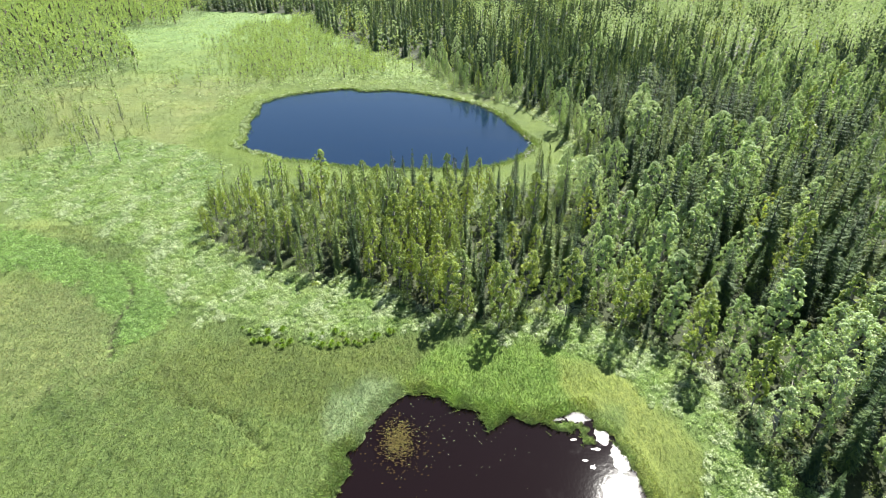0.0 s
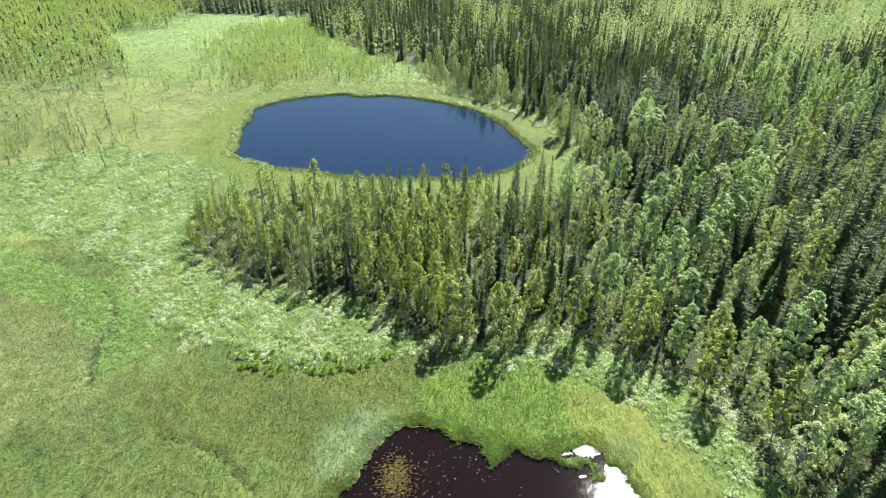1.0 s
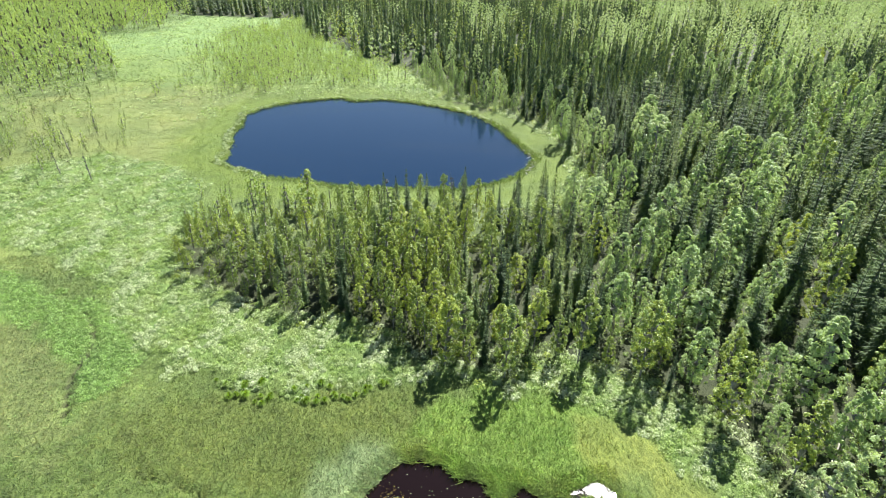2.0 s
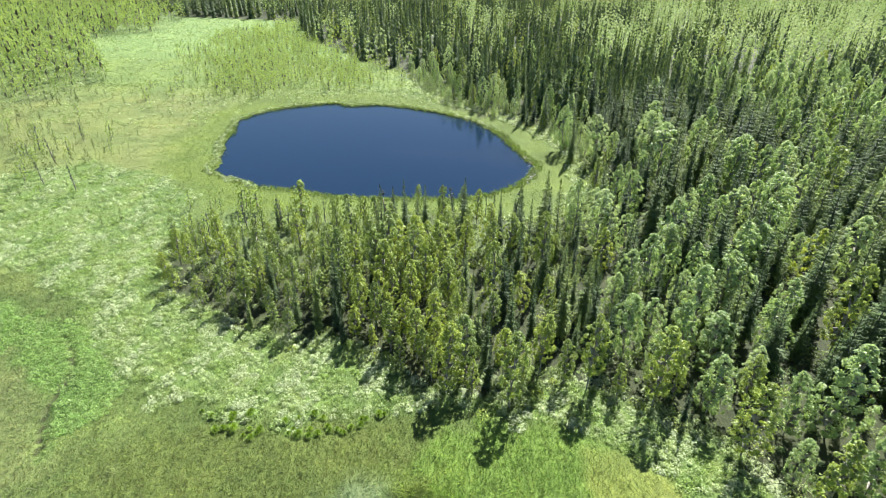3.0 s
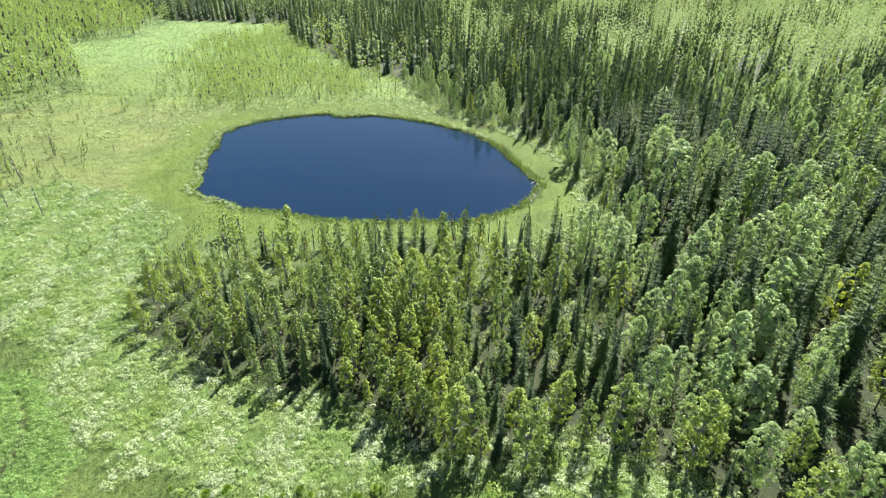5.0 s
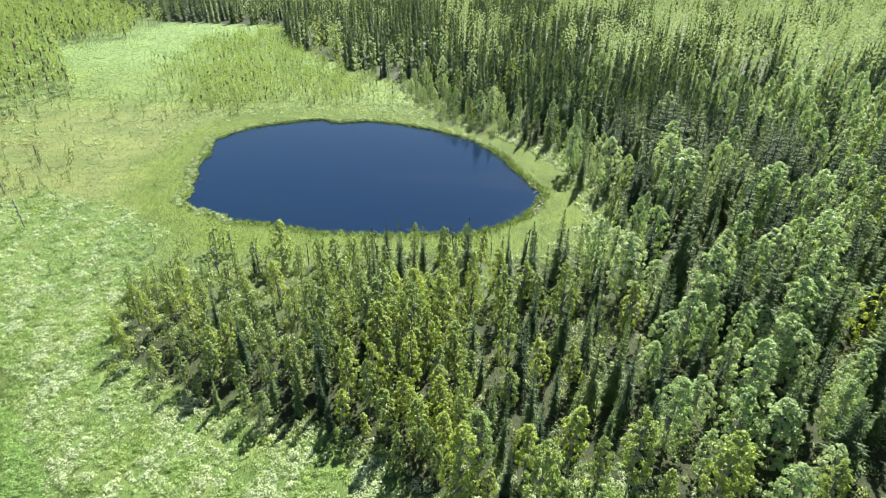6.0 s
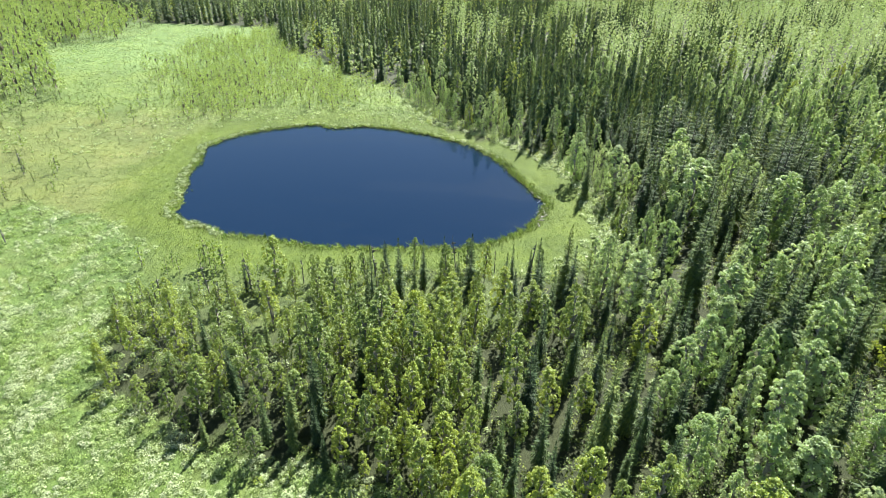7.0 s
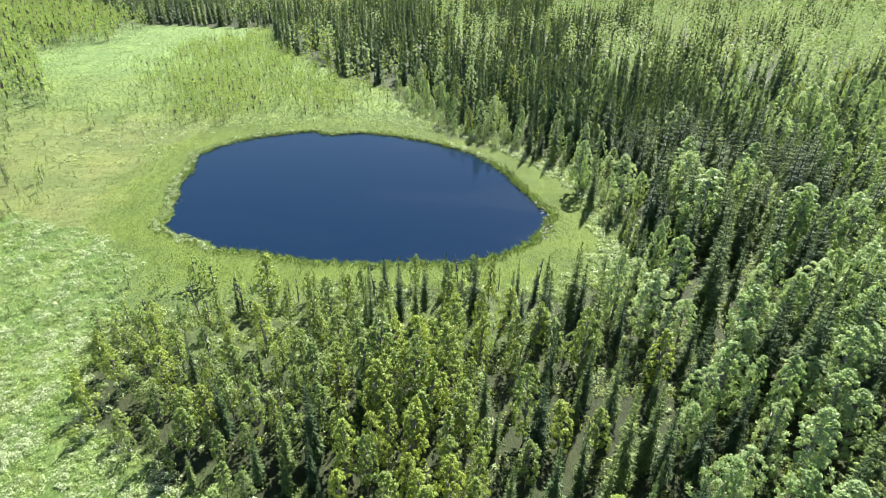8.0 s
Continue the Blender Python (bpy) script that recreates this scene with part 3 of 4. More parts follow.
picked = spaced(px, py, gap, [q[:2] for q in SPRUCES + BIRCHES + PALES])
for x, y, dd, cz in zip(px[picked], py[picked], d[picked], grove_zone[picked]):
    mixn = float(wavy(np.array(x), np.array(y), 24.0)) * 0.28 + rng.normal(0, 0.22)
    if y > 130 and x < 40 + 0.1 * (y - 130) and dd > -12:
        mixn += 0.45
    if y > 140 and dd < -9 and x < 78:
        mixn -= 0.35
    tall = (7.2 + 3.6 * float(smooth(np.array(-dd), 0, 9))) if cz else (8.5 + 5.5 * float(smooth(np.array(-dd), 0, 9)))
    if cz and y > 92:
        tall *= 0.85
    if cz and x < -8:
        tall *= 1 - 0.22 * float(smooth(np.array(-x), 8, 24))
        mixn += 0.12 + 0.15 * float(smooth(np.array(-x), 14, 24))
    if y > 112:
        tall = 5.0 + 8.2 * float(smooth(np.array(-dd), 2, 14))
    tall *= rng.uniform(0.62, 1.15) if y < 118 else rng.uniform(0.68, 1.28)
    if x > 27 and y < 62 and dd > -14:
        mixn += 0.3
    mixn += 0.24 * float(smooth(np.array(x), 50, 110))
    rim = not cz and x < 34 and y < 112
    if rim:
        mixn += 0.2
        tall *= 0.85
    if x > 45 and 58 < y < 85:
        mixn -= 0.15
    if mixn < (-0.10 if cz else 0.15 if y > 105 else 0.15):
        SPRUCES.append((x, y, tall * 1.06, 0.72 if cz or rim else 1.0))
    elif cz or mixn < (0.19 if y > 105 else 0.21):
        BIRCHES.append((x, y, tall * 0.9, 1.0))
    else:
        PALES.append((x, y, tall * 0.86, 0.86))

SPRUCE_NEAR = [spruce_shape(100 + k, 14.0, w, n, 10, 4, th, lo) for k, (w, n, th, lo) in enumerate([(2.1, 24, 0.05, 0.05), (1.8, 25, 0.08, 0.07), (2.4, 23, 0.04, 0.04), (1.5, 26, 0.12, 0.10), (1.95, 24, 0.06, 0.05), (2.25, 22, 0.05, 0.06)])]
SPRUCE_NEXT = [spruce_shape(130 + k, 14.0, w, 22, 9, 3, th) for k, (w, th) in enumerate([(2.0, 0.05), (1.7, 0.06), (2.3, 0.04), (1.85, 0.05)])]
BIRCH_NEAR = [broadleaf_shape(200 + k, 12.0, w, 90, 46, 0.18, low, 0.34, lump=0.22) for k, (w, low) in enumerate([(1.9, 0.16), (1.6, 0.24), (2.1, 0.14), (1.45, 0.2), (1.8, 0.3), (2.0, 0.2)])]
BIRCH_NEXT = [broadleaf_shape(230 + k, 12.0, w, 68, 29, 0.26, low, 0.34, lump=0.23) for k, (w, low) in enumerate([(1.9, 0.14), (1.6, 0.2), (2.1, 0.14), (1.8, 0.2)])]
PALE_NEAR = [broadleaf_shape(300 + k, 11.5, w, 118, 48, 0.19, low, 0.38, lump=0.20) for k, (w, low) in enumerate([(2.2, 0.1), (2.8, 0.12), (1.9, 0.1), (2.4, 0.14)])]
PALE_NEXT = [broadleaf_shape(330 + k, 11.5, w, 84, 31, 0.27, low, 0.38, lump=0.21) for k, (w, low) in enumerate([(2.2, 0.1), (2.6, 0.12), (1.9, 0.1)])]
SPRUCE_MID = [spruce_shape(400 + k, 14.0, w, 20, 8, 0, 0.03, 0.05, 3) for k, w in enumerate((2.1, 1.8, 2.3, 1.95, 1.6))]
SPRUCE_FAR = [spruce_shape(700 + k, 14.0, w, 14, 7, 0, 0.0, 0.04, 3) for k, w in enumerate((2.2, 1.9, 2.4, 2.05))]
SPRUCE_LAST = [spruce_shape(750 + k, 14.0, w, 10, 6, 0, 0.0, 0.04, 3) for k, w in enumerate((2.3, 2.0, 2.6))]
BIRCH_FAR = [broadleaf_shape(800 + k, 12.0, w, 20, 15, 0.40, 0.06, 0.42, 1) for k, w in enumerate((2.2, 1.9, 2.4))]
BIRCH_LAST = [broadleaf_shape(850 + k, 12.0, w, 12, 10, 0.62, 0.06, 0.42, 1) for k, w in enumerate((2.3, 2.0, 2.5))]


def stand(name, shapes, tall, spots, materials, label, category, group):
    """Single trees, each of trunk and crown."""
    masters = []
    for k, (crown, stem) in enumerate(shapes):
        masters.append((mesh_of(name + "_crown", *crown, [materials[0]]), mesh_of(name + "_trunk", *stem, [materials[1]])))
    made = []
    for x, y, h, broad in spots:
        k = int(rng.integers(0, len(shapes)))
        z = float(height(np.array([x]), np.array([y]))[0])
        m = pose(x, y, z, rng.normal(0, 1.2), rng.normal(0, 1.2), rng.uniform(0, 360)) @ Matrix.Diagonal((h / tall * broad * rng.uniform(0.85, 1.2),) * 2 + (h / tall, 1))
        root = new(name)
        part("trunk", masters[k][1], root)
        part("crown", masters[k][0], root)
        root.matrix_basis = m
        tagged(root, label, category, group)
        made.append(root)
    return made


def nearest(spots, count):
    spots = sorted(spots, key=lambda s: math.hypot(s[0] * 0.72, max(0.0, s[1] - 70)))
    return spots[:count], spots[count:]


def grove(name, spots, fine, count, sets, tall, materials, label, category, group):
    near, rest = nearest(spots, count)
    stand(name, sets[0], tall, near[:fine], materials, label, category, group)
    stand(name, sets[1], tall, near[fine:], materials, label, category, group)
    return rest


rest_spruce = grove("spruce", SPRUCES, 160, 300, (SPRUCE_NEAR, SPRUCE_NEXT), 14.0, (NEEDLES, SPRUCE_BARK), "slender dark green spruce standing among the birches", "spruce", "spruces of the near wood")
grove("birch", BIRCHES, 150, 400, (BIRCH_NEAR, BIRCH_NEXT), 12.0, (BIRCH_LEAF, BIRCH_BARK), "light green birch with a thin pale trunk", "birch", "birches of the near wood")
grove("grey_willow", PALES, 110, 300, (PALE_NEAR, PALE_NEXT), 11.5, (PALE_LEAF, BIRCH_BARK), "broad willow tree with silvery grey-green leaves", "willow", "silvery trees of the near wood")


def woods(name, spots, shapes, tall, materials, label):
    spots = [(x, y, h / tall, rng.random()) for x, y, h, _ in spots]
    v, t, s, n = scatter(spots, shapes, rng)
    return tagged(new(name, mesh_of(name, v, t, materials, tone=n, slots=s)), label, "forest", kind="stuff")


woods("spruce_forest", rest_spruce, SPRUCE_MID, 14.0, [NEEDLES, SPRUCE_BARK], "dense dark green spruce forest beyond the lake")

# far woods
px, py = jitter(rng, -380, 480, 230, 625, 5.0)
df = signed(px, py, FOREST)
keep = in_sight(px, py, 12) & (df < 0) & (rng.random(len(px)) < 1 - 0.25 * smooth(py, 380, 480))
n1 = wavy(px, py, 60.0) * 0.34 + wavy(px, py, 21.0) * 0.2 + rng.normal(0, 0.17, len(px)) + 0.32 * smooth(px, 30, 150) - 0.02 - 0.08 * (1 - smooth(px, 30, 120)) - 0.12 * (df > -25)
tops = rng.uniform(9.5, 15.5, len(px)) * (1 + 0.12 * smooth(py, 380, 480))
for kind, chosen, scale, tall, shapes, materials, label in (
        ("spruce", n1 < 0.10, 1.0, 14.0, (SPRUCE_FAR, SPRUCE_LAST), [NEEDLES, SPRUCE_BARK], "distant dark green spruce forest up to the horizon"),
        ("birch", (n1 >= 0.10) & (n1 < 0.14), 0.85, 12.0, (BIRCH_FAR, BIRCH_LAST), [BIRCH_LEAF, BIRCH_BARK], "distant light green birches among the spruces"),
        ("willow", n1 >= 0.14, 0.85, 12.0, (BIRCH_FAR, BIRCH_LAST), [PALE_LEAF, BIRCH_BARK], "distant silvery broadleaf trees among the spruces")):
    for name, ring, shape in (("far", py < 380, shapes[0]), ("farthest", py >= 380, shapes[1])):
        w = keep & chosen & ring
        woods(f"{name}_{kind}_forest", np.stack([px[w], py[w], tops[w] * scale, 0 * px[w]], 1), shape, tall, materials, label)

# open birch wood on the bog's left side, and the thicket beyond the lake
YOUNG = [broadleaf_shape(900 + k, 7.0, w, 15, 12, 0.27, 0.2, 0.4, 2) for k, w in enumerate((1.9, 1.5, 2.3, 1.7, 1.3))]
OPEN = [broadleaf_shape(950 + k, 7.0, w, 22, 14, 0.27, 0.24, 0.4, 3) for k, w in enumerate((1.9, 1.5, 2.2, 1.7))]
OPEN_LEAF = leaf_material("open_wood_birch_leaves", [(0.0, (0.19, 0.265, 0.11)), (0.5, (0.25, 0.335, 0.14)), (1.0, (0.32, 0.40, 0.17))], 0.5, 0.3, 0.5, (1.5, 1.45, 0.65), 0.2)
px, py = jitter(rng, -330, -60, 110, 520, 3.9)
dl = signed(px, py, LEFT_WOOD)
keep = in_sight(px, py, 12) & (dl < 0) & (rng.random(len(px)) < 0.42 + 0.4 * smooth(-dl, 2, 30)) & (signed(px, py, FOREST) > 0)
spots = [(x, y, (3.2 + 4.8 * float(smooth(np.array(y), 150, 230))) * rng.uniform(0.7, 1.25), rng.random()) for x, y in zip(px[keep], py[keep])]
woods("open_birch_wood", spots, OPEN, 7.0, [OPEN_LEAF, SPRUCE_BARK], "open wood of slender yellow-green birches")
px, py = jitter(rng, -125, -10, 180, 325, 1.9)
dt = signed(px, py, THICKET)
keep = (rng.random(len(px)) < 0.85 * smooth(-dt - 5 * wavy(px, py, 17) - 3 * wavy(px, py, 6), -12, 12)) & (signed(px, py, LAKE_SHORE) > 12) & (signed(px, py, FOREST) > 0)
spots = [(x, y, rng.uniform(2.0, 5.2), rng.random()) for x, y in zip(px[keep], py[keep])]
woods("birch_thicket", spots, YOUNG, 7.0, [THICKET_LEAF, SPRUCE_BARK], "thicket of young yellow-green birches beyond the lake")

# ---- bog shrubs and sedge ----


def shrub_layer(name, spots, per, leaf, label, material=None, category="shrub"):
    """Low leafy shrubs, spots of x, y, radius, tone."""
    spots = np.array(spots)
    z = height(spots[:, 0], spots[:, 1])
    n = len(spots)
    u = rng.normal(size=(n, per, 3))
    u /= np.linalg.norm(u, axis=2)[..., None]
    u *= rng.uniform(0.55, 1.05, (n, per, 1))
    u[..., 2] = np.abs(u[..., 2])
    p = u * spots[:, 2][:, None, None] * np.array((1, 1, 0.85)) + np.stack([spots[:, 0], spots[:, 1], z], 1)[:, None]
    v, t = leaves(rng, p.reshape(-1, 3), leaf, 0.7, 0.6 * u.reshape(-1, 3))
    return tagged(new(name, mesh_of(name, v, t, [material or SHRUB_LEAF], tone=np.repeat(spots[:, 3], per * 3))), label, category, kind="stuff")


px, py = jitter(rng, -110, 42, 32, 135, 0.68)
ds = signed(px, py, SHRUBS) + 1.5 * wavy(px, py, 9.0)
keep = (ds < 0) & in_sight(px, py, 3) & (shore_distance(px, py) > 3) & (rng.random(len(px)) < 0.75 + 0.35 * wavy(px, py, 6.0))
keep &= ((py < 100) | (rng.random(len(px)) < 0.55)) & ((signed(px, py, FOREST) > -1.5) | (px > 5))
spots = [(x, y, rng.uniform(0.3, 0.7), float(np.clip(0.56 + 0.55 * w + rng.normal(0, 0.17), 0, 0.98)))
         for x, y, w in zip(px[keep], py[keep], wavy(px[keep], py[keep], 6.5))]
shrub_layer("bog_shrubs", spots, 76, 0.112, "low pale grey-green bog shrubs in dense patches")


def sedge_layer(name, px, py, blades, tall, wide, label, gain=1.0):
    z = height(px, py)
    n = len(px)
    a = rng.uniform(0, 6.283, (n, blades))
    r = rng.uniform(0.02, 0.18, (n, blades))
    base = np.stack([px[:, None] + r * np.cos(a), py[:, None] + r * np.sin(a), np.repeat(z[:, None], blades, 1) - 0.05], -1)
    b = rng.uniform(0, 6.283, (n, blades))
    hgt = tall * rng.uniform(0.55, 1.25, (n, blades)) * (1 - 0.5 * blob(px, py, 22, 48, 9, 13) + 0.35 * blob(px, py, 8, 53, 11, 7))[:, None]
    wind = np.stack([-0.25 + 0.0 * hgt, -0.15 + 0.0 * hgt, 0 * hgt], -1)
    tip = base + np.stack([np.cos(b) * 0.9, np.sin(b) * 0.9, 0.75 * np.ones_like(b)], -1) * hgt[..., None] + wind * hgt[..., None]
    side = np.stack([-np.sin(b), np.cos(b), 0 * b], -1) * wide
    v = np.stack([base - side, base + side, tip], 2).reshape(-1, 3)
    tuft = (np.exp(rng.normal(0.07, 0.16, n)) * (1 + 0.16 * wavy(px, py, 2.6) + 0.12 * wavy(px, py, 0.9)))[:, None] * (1 + rng.normal(0, 0.07, (n, 3)))
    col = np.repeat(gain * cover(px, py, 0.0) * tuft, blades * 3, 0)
    return tagged(new(name, mesh_of(name, v, np.arange(len(v)).reshape(-1, 3), [SEDGE], colours=col)), label, "grass", kind="stuff")


px, py = jitter(rng, -90, 42, 16, 88, 0.30)
keep = (rng.random(len(px)) < smooth(py, 15, 31)) & (shore_distance(px, py) > -0.05) & in_sight(px, py, 1) & (signed(px, py, FOREST) > -3) & ((signed(px, py, SHRUBS) > -1.5) | (rng.random(len(px)) < 0.4))
sedge_layer("near_sedge", px[keep], py[keep], 6, 0.36, 0.028, "green sedge lawn in front of the wood")
px, py = jitter(rng, -110, 40, 88, 200, 0.56)
keep = (shore_distance(px, py) > -0.1) & in_sight(px, py, 1) & (signed(px, py, FOREST) > -2)
sedge_layer("far_sedge", px[keep], py[keep], 6, 0.25, 0.04, "yellow-green sedge round the lake")

# ---- tussocks on the wood's rim ----


def tussock_mesh(seed):
    g = np.random.default_rng(seed)
    n = 190
    a, lean = g.uniform(0, 6.283, n), g.uniform(0.1, 1.0, n)
    base = np.stack([np.cos(a) * 0.15 * lean, np.sin(a) * 0.15 * lean, np.full(n, -0.1)], 1)
    mid = base + np.stack([np.cos(a) * 0.25 * lean, np.sin(a) * 0.25 * lean, 0.75 - 0.25 * lean], 1)
    tip = mid + np.stack([np.cos(a) * 0.42 * lean, np.sin(a) * 0.42 * lean, 0.22 - 0.55 * lean ** 2], 1)
    side = np.stack([-np.sin(a), np.cos(a), 0 * a], 1) * 0.022
    v = np.stack([base - side, base + side, mid + side, mid - side, tip], 1).reshape(-1, 3)
    k = np.arange(n)[:, None] * 5
    t = np.concatenate([k + (0, 1, 2), k + (0, 2, 3), k + (3, 2, 4)])
    return mesh_of("sedge_tussock", v, t, [TUSSOCK])


TUSSOCK = leaf_material("tussock_blades", [(0.0, (0.15, 0.25, 0.045)), (1.0, (0.25, 0.36, 0.06))], 0.5, 0.3, 0.55, (1.3, 1.3, 0.5))
shapes = [tussock_mesh(k) for k in range(4)]
for x0, y0, x1, y1, count in [(-24, 58.6, -13, 58.2, 20), (-13, 58.2, -4, 61, 14), (-26, 60.5, -12, 60.5, 10)]:
    for k in range(count):
        u = rng.random()
        x, y = x0 + (x1 - x0) * u + rng.normal(0, 0.5), y0 + (y1 - y0) * u + rng.normal(0, 0.55)
        ob = new("sedge_tussock", shapes[k % 4])
        g = rng.uniform(0.55, 1.0)
        ob.matrix_basis = pose(x, y, float(height(np.array([x]), np.array([y]))[0]), 0, 0, rng.uniform(0, 360)) @ Matrix.Diagonal((g, g, g * 0.95, 1))
        tagged(ob, "round bright green sedge tussock at the rim of the shrubs", "grass tussock", "tussocks along the shrubs")

# ---- single small trees on the open bog ----
BOG_PINE = [broadleaf_shape(1000 + k, 4.0, w, 13, 16, 0.2, low * 0.3, 0.3, 6) for k, (w, low) in enumerate([(0.62, 0.3), (0.45, 0.2), (0.8, 0.35), (0.5, 0.45)])]
px, py = jitter(rng, -118, -46, 104, 205, 3.3)
dl = np.minimum(signed(px, py, LEFT_WOOD), np.hypot(px + 88, (py - 128) * 0.8) - 6)
chance = 0.10 + 0.55 * np.exp(-np.maximum(dl, 0) / 12.0)
keep = (signed(px, py, LAKE_SHORE) > 16) & (dl > 0) & in_sight(px, py, 4) & (rng.random(len(px)) < chance)
spots = [(x, y, float(np.clip(rng.normal(1.35, 0.5) + 1.3 * math.exp(-max(0, q) / 9), 0.7, 4)), 1) for x, y, q in zip(px[keep], py[keep], dl[keep])]
stand("bog_pine", BOG_PINE, 4.0, spots, (PINE_LEAF, SPRUCE_BARK), "small stunted pine standing alone on the open bog", "pine", "stunted pines of the bog")
BOG_BIRCH = [broadleaf_shape(1100 + k, 6.0, w, 18, 18, 0.22, 0.16, 0.45, 6) for k, w in enumerate((1.0, 0.8, 1.2))]
spots = [(x, y, rng.uniform(1.8, 4.6), 1) for x, y in zip(rng.normal(-91, 9, 60), rng.normal(136, 13, 60))]
spots += [(x, y, rng.uniform(3.0, 5.5), 1) for x, y in zip(rng.uniform(-46, -22, 26), rng.uniform(98, 112, 26))]
spots += [(x, y, rng.uniform(2.5, 5), 1) for x, y in zip(rng.uniform(-88, -58, 22), rng.uniform(180, 205, 22))]
stand("bog_birch", BOG_BIRCH, 6.0, spots, (THICKET_LEAF, BIRCH_BARK), "slim young birch with thin yellow-green leaves on the bog", "birch", "young birches of the bog")

# ---- floating plants on the pool ----


def pads(name, count, cx, cy, sx, sy, size, material, label):
    n = count
    x, y = rng.normal(cx, sx, n), rng.normal(cy, sy, n)
    r, a0 = rng.uniform(0.4, 1.3, n) * size, rng.uniform(0, 6.28, n)
    ang = a0[:, None] + np.arange(5) * 1.2566
    v = np.stack([x[:, None] + r[:, None] * np.cos(ang), y[:, None] + 0.7 * r[:, None] * np.sin(ang), np.repeat(rng.uniform(0.008, 0.03, n)[:, None], 5, 1)], -1).reshape(-1, 3)
    k = np.arange(n)[:, None] * 5
    t = np.concatenate([k + (0, 1, 2), k + (0, 2, 3), k + (0, 3, 4)])
    return tagged(new(name, mesh_of(name, v, t, [material], tone=rng.random(len(v)))), label, "water plants", kind="stuff")


WEED = leaf_material("floating_weed", [(0.0, (0.03, 0.022, 0.012)), (0.45, (0.07, 0.055, 0.022)), (0.75, (0.14, 0.13, 0.03)), (1.0, (0.22, 0.20, 0.06))], 0.9, 0.05, 0.1, (1, 1, 0.7))
BROWN_WEED = leaf_material("drowned_weed", [(0.0, (0.022, 0.014, 0.008)), (0.6, (0.045, 0.03, 0.014)), (1.0, (0.085, 0.065, 0.022))], 0.9, 0.05, 0.1, (1, 1, 0.7))
pads("floating_weed", 900, -3.7, 43.4, 0.8, 1.3, 0.085, WEED, "yellow-green water weed floating in the dark pool")
pads("drowned_weed", 420, -3.4, 42.6, 1.5, 2.0, 0.10, BROWN_WEED, "brown water weed just under the surface of the pool")
pads("floating_leaves", 130, 0.5, 44.5, 4.5, 3.0, 0.05, PALE_LEAF, "small pale leaves scattered on the dark pool")

# ---- sedge and low shrubs of the far meadow ----
px, py = jitter(rng, -240, 10, 112, 335, 1.25)
keep = in_sight(px, py, 1) & (signed(px, py, FOREST) > -1) & (signed(px, py, LAKE_SHORE) > 1) & ((py > 196) | (px < -108))
sedge_layer("meadow_sedge", px[keep], py[keep], 4, 0.5, 0.10, "bright green sedge of the far meadow")
px, py = jitter(rng, -150, 14, 158, 320, 1.8)
keep = in_sight(px, py, 1) & (signed(px, py, FOREST) > 1) & (signed(px, py, LAKE_SHORE) > 5) & (wavy(px, py, 11) + rng.normal(0, 0.3, len(px)) + 1.2 * blob(px, py, -10, 198, 20, 15) + 1.1 * blob(px, py, -48, 190, 26, 5) + 1.2 * blob(px, py, -63, 166, 4, 6) + blob(px, py, -70, 182, 10, 6) > 0.35)
shrub_layer("meadow_shrubs", [(x, y, rng.uniform(0.4, 0.8), rng.uniform(0.2, 0.9)) for x, y in zip(px[keep], py[keep])], 34, 0.19, "low pale shrubs scattered over the far meadow")

# ---- sedge fringes on the banks, islets and wet rims ----
px, py = jitter(rng, -14, 24, 34, 55, 0.24)
d = signed(px, py, POOL_SHORE)
edge = shore_distance(px, py)
keep = ((edge > -0.15) & (d < 1.6)) | ((edge > -1.5) & (edge < 0) & (px > 13) & (rng.random(len(px)) < 0.2))
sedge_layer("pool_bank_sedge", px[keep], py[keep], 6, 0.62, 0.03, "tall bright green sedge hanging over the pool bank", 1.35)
px, py = jitter(rng, -62, 32, 110, 192, 0.5)
edge = shore_distance(px, py)
keep = (edge > -0.3) & (edge < 1.9) & (py > 60)
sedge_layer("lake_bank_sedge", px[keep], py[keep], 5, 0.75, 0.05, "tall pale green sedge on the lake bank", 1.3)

# ---- ferns and the low growth under the trees ----
FERN = leaf_material("fern_fronds", [(0.0, (0.18, 0.31, 0.08)), (0.5, (0.25, 0.39, 0.12)), (1.0, (0.36, 0.49, 0.20))], 0.5, 0.4, 0.45, (1.1, 1.15, 0.6))
px, py = jitter(rng, -84, -34, 50, 92, 0.46)
keep = (signed(px, py, FERNS) + 1.2 * wavy(px, py, 5.0) < 0) & in_sight(px, py, 2) & (rng.random(len(px)) < 0.95) & (height(px, py) > 0.02)
shrub_layer("fern_bed", [(x, y, rng.uniform(0.22, 0.5), rng.random()) for x, y in zip(px[keep], py[keep])], 44, 0.10, "bright green ferns in a wet hollow", FERN, "ferns")
px, py = jitter(rng, -46, 130, 38, 228, 1.6)
deep = (px > 26) | (py > 116)
keep = (signed(px, py, FOREST) < 1.5) & in_sight(px, py, 4) & (signed(px, py, LAKE_SHORE) > 6) & (rng.random(len(px)) < np.where(deep & (py > 64), np.where(px < 36, 0.9, 0.6), np.where(py > 88, 0.7, 0.32)))
bush = rng.random(len(px)) < np.where(deep, 0.45, 0.8)
shrub_layer("undergrowth", [(x, y, rng.uniform(0.6, 1.6), rng.uniform(0.0, 0.6)) for x, y in zip(px[keep & bush], py[keep & bush])], 80, 0.16, "leafy green undergrowth below the trees", BIRCH_LEAF)
bush &= deep | (py < 88)
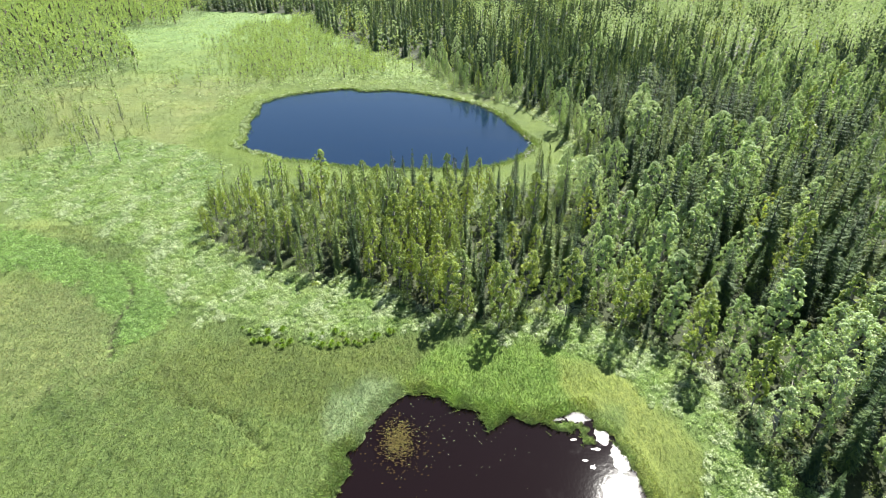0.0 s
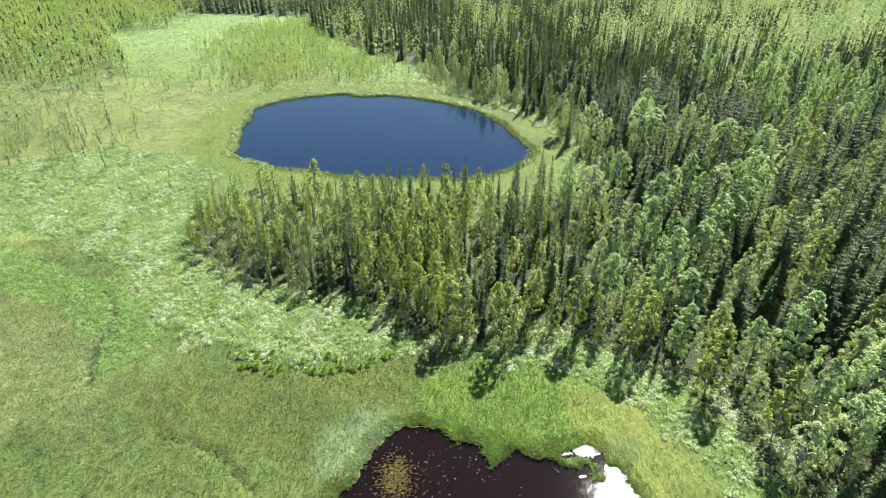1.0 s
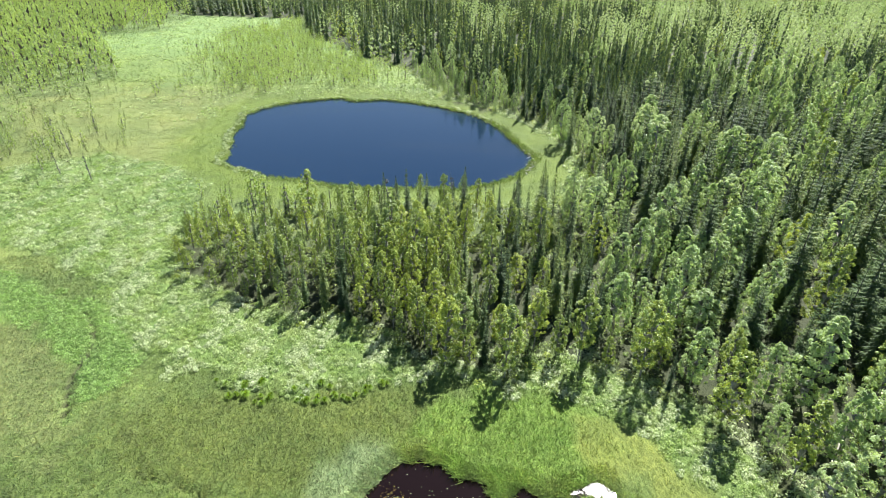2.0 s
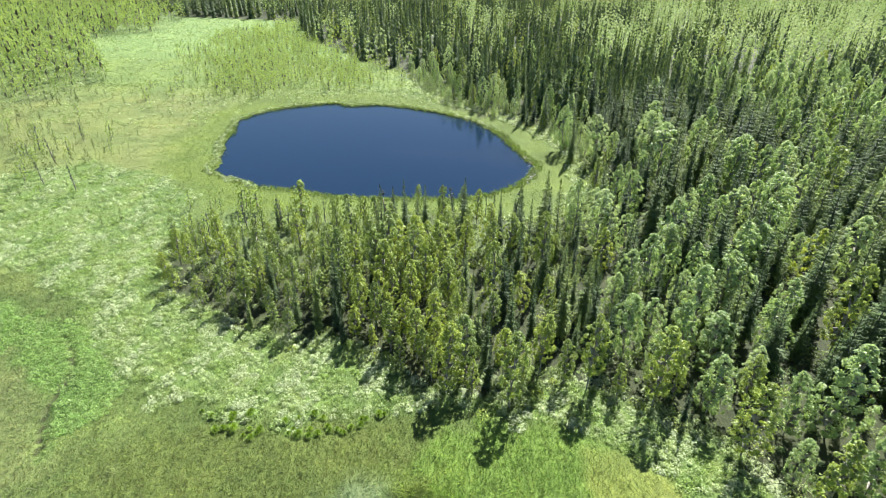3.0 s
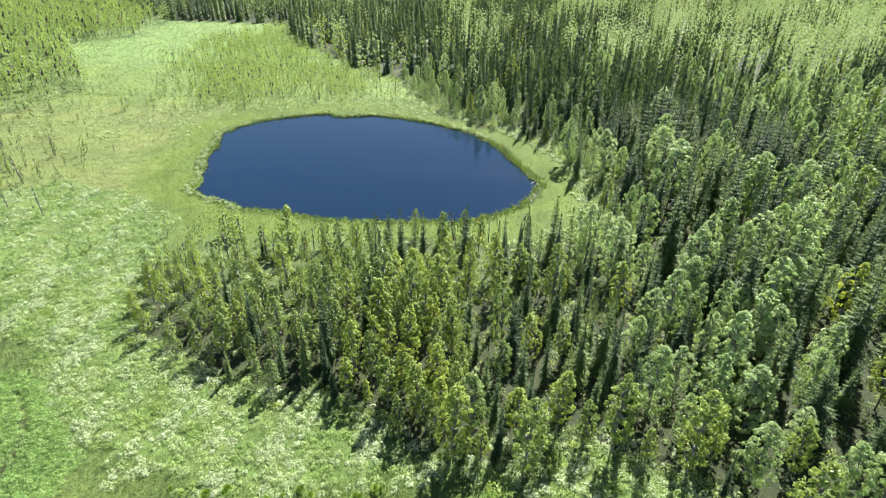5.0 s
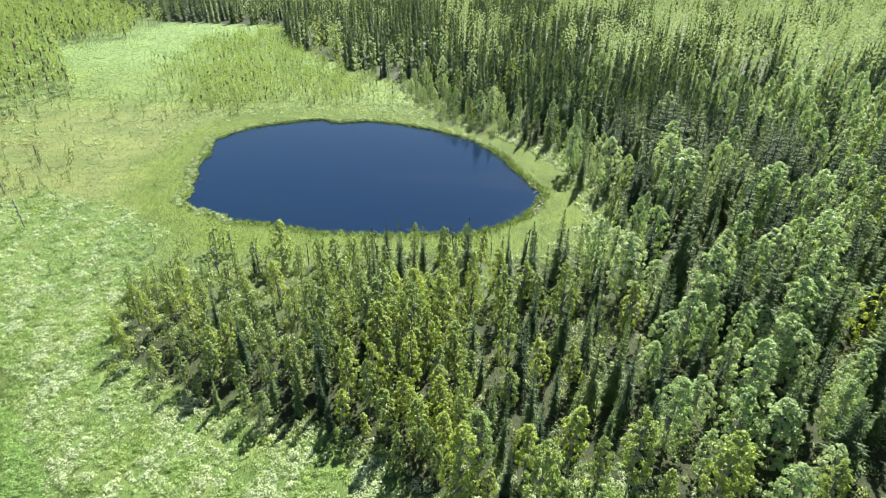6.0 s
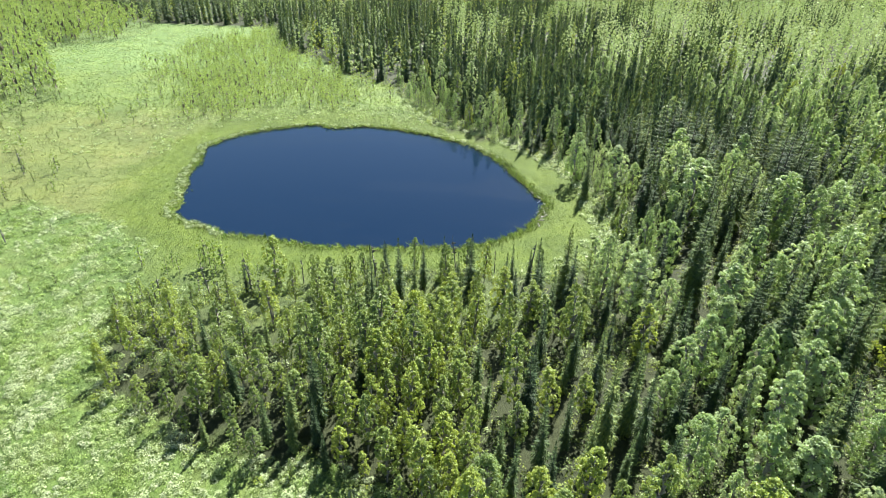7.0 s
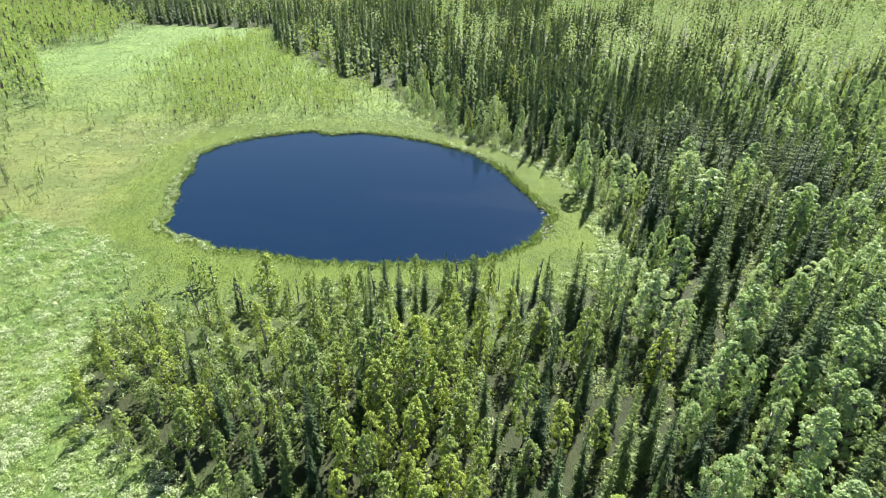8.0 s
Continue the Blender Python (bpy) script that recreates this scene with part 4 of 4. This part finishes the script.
shrub_layer("grove_shrubs", [(x, y, rng.uniform(0.4, 0.95), rng.uniform(0.1, 0.9)) for x, y in zip(px[keep & ~bush], py[keep & ~bush])], 60, 0.15, "pale low shrubs between the trees", SHRUB_LEAF)

px, py = jitter(rng, -8, 40, 112, 205, 1.1)
d, dw = signed(px, py, FOREST), signed(px, py, LAKE_SHORE)
keep = (d > -7) & (d < 2.5 + 1.5 * wavy(px, py, 7.0)) & (dw > 7) & (rng.random(len(px)) < 0.8)
shrub_layer("lakeside_shrubs", [(x, y, rng.uniform(0.4, 1.1), rng.uniform(0.35, 0.95)) for x, y in zip(px[keep], py[keep])], 52, 0.2, "pale leafy shrubs along the wood beside the lake")

# ---- dead trees ----


def snag_mesh(seed):
    g = np.random.default_rng(seed)
    twigs = []
    for k in range(16):
        z, a, r = g.uniform(1.0, 6.0), g.uniform(0, 6.28), g.uniform(0.3, 0.8)
        c, d = math.cos(a) * r, math.sin(a) * r
        twigs.append((z, (0.6 * c, 0.6 * d, z + 0.05), (c, d, z + g.uniform(-0.3, 0.15)), 0.018))
    zs = np.linspace(-0.2, 6.6, 15)
    stem = branched([(0.02 * z, -0.01 * z * math.sin(z), z) for z in zs], 0.11 * (1 - zs / 7.0) + 0.008, 6, twigs)
    return mesh_of("dead_tree", *stem, [DEAD_WOOD])


dead = [snag_mesh(k) for k in range(4)]
for k, (x, y) in enumerate([(-38.5, 101), (-33, 104), (-30, 99.5), (-27, 104.5), (-25, 101), (-20, 107), (-9, 106), (-5.5, 108.5), (3, 109), (9, 110), (14, 108), (-22, 96), (-78, 121), (-82, 132), (-70, 118), (-90, 140), (-84, 147)]):
    ob = new("dead_tree", dead[k % 4])
    g = rng.uniform(0.6, 1.15)
    ob.matrix_basis = pose(x, y, float(height(np.array([x]), np.array([y]))[0]), rng.normal(0, 3), rng.normal(0, 3), rng.uniform(0, 360)) @ Matrix.Diagonal((g, g, g, 1))
    tagged(ob, "bare grey dead tree with short broken twigs", "dead tree", "dead trees of the bog")

# ---- pale fringe and bleached driftwood on the lake's rim ----
px, py = jitter(rng, -62, 26, 112, 192, 0.42)
edge = shore_distance(px, py)
keep = (edge > -0.4) & (edge < 1.0) & ((px < -38) | (py > 172) | (py < 124) | (px > 14)) & (rng.random(len(px)) < 0.75)
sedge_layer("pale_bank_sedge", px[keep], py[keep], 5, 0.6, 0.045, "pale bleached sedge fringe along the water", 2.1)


px, py = jitter(rng, -60, 24, 112, 190, 0.6)
edge = signed(px, py, LAKE_SHORE) + 0.8 * wavy(px, py, 5.0)
keep = (edge > 0.2) & (edge < 1.7) & (shore_distance(px, py) > 0.1) & ((px < -36) | (py > 160)) & (rng.random(len(px)) < 0.8)
shrub_layer("bank_shrubs", [(x, y, rng.uniform(0.3, 0.6), rng.uniform(0.65, 0.98)) for x, y in zip(px[keep], py[keep])], 40, 0.14, "pale low shrubs fringing the lake bank")


def driftwood_mesh(seed):
    g = np.random.default_rng(seed)
    twigs = []
    for k in range(5):
        z, a, r = g.uniform(0.2, 1.2), g.uniform(0, 6.28), g.uniform(0.25, 0.5)
        c, d = math.cos(a) * r, math.sin(a) * r
        twigs.append((z, (0.6 * c, 0.6 * d, z + 0.1), (c, d, z + 0.25), 0.022))
    zs = np.linspace(0, 1.5, 7)
    v, t = branched([(0.05 * math.sin(2 * z), 0, z) for z in zs], 0.06 * (1.1 - zs / 1.5) + 0.01, 5, twigs)
    return mesh_of("driftwood", v[:, [2, 1, 0]] * (1, 1, 0.6) + (0, 0, 0.05), t, [DRIFT_WOOD])


drift = [driftwood_mesh(k) for k in range(4)]
for k in range(26):
    u = k / 25
    x, y = (21.6 - 3.0 * abs(u - 0.6) - 2.5 * max(0, 0.35 - u) + rng.normal(0, 0.25), 127.5 + 14.5 * u + rng.normal(0, 0.3))
    ob = new("driftwood", drift[k % 4])
    g = rng.uniform(0.6, 1.3)
    ob.matrix_basis = pose(x, y, max(0.0, float(height(np.array([x]), np.array([y]))[0])) - 0.03, 0, 0, rng.uniform(0, 360)) @ Matrix.Diagonal((g, g, g, 1))
    tagged(ob, "bleached grey driftwood branches on the lake bank", "driftwood", "driftwood on the lake bank")
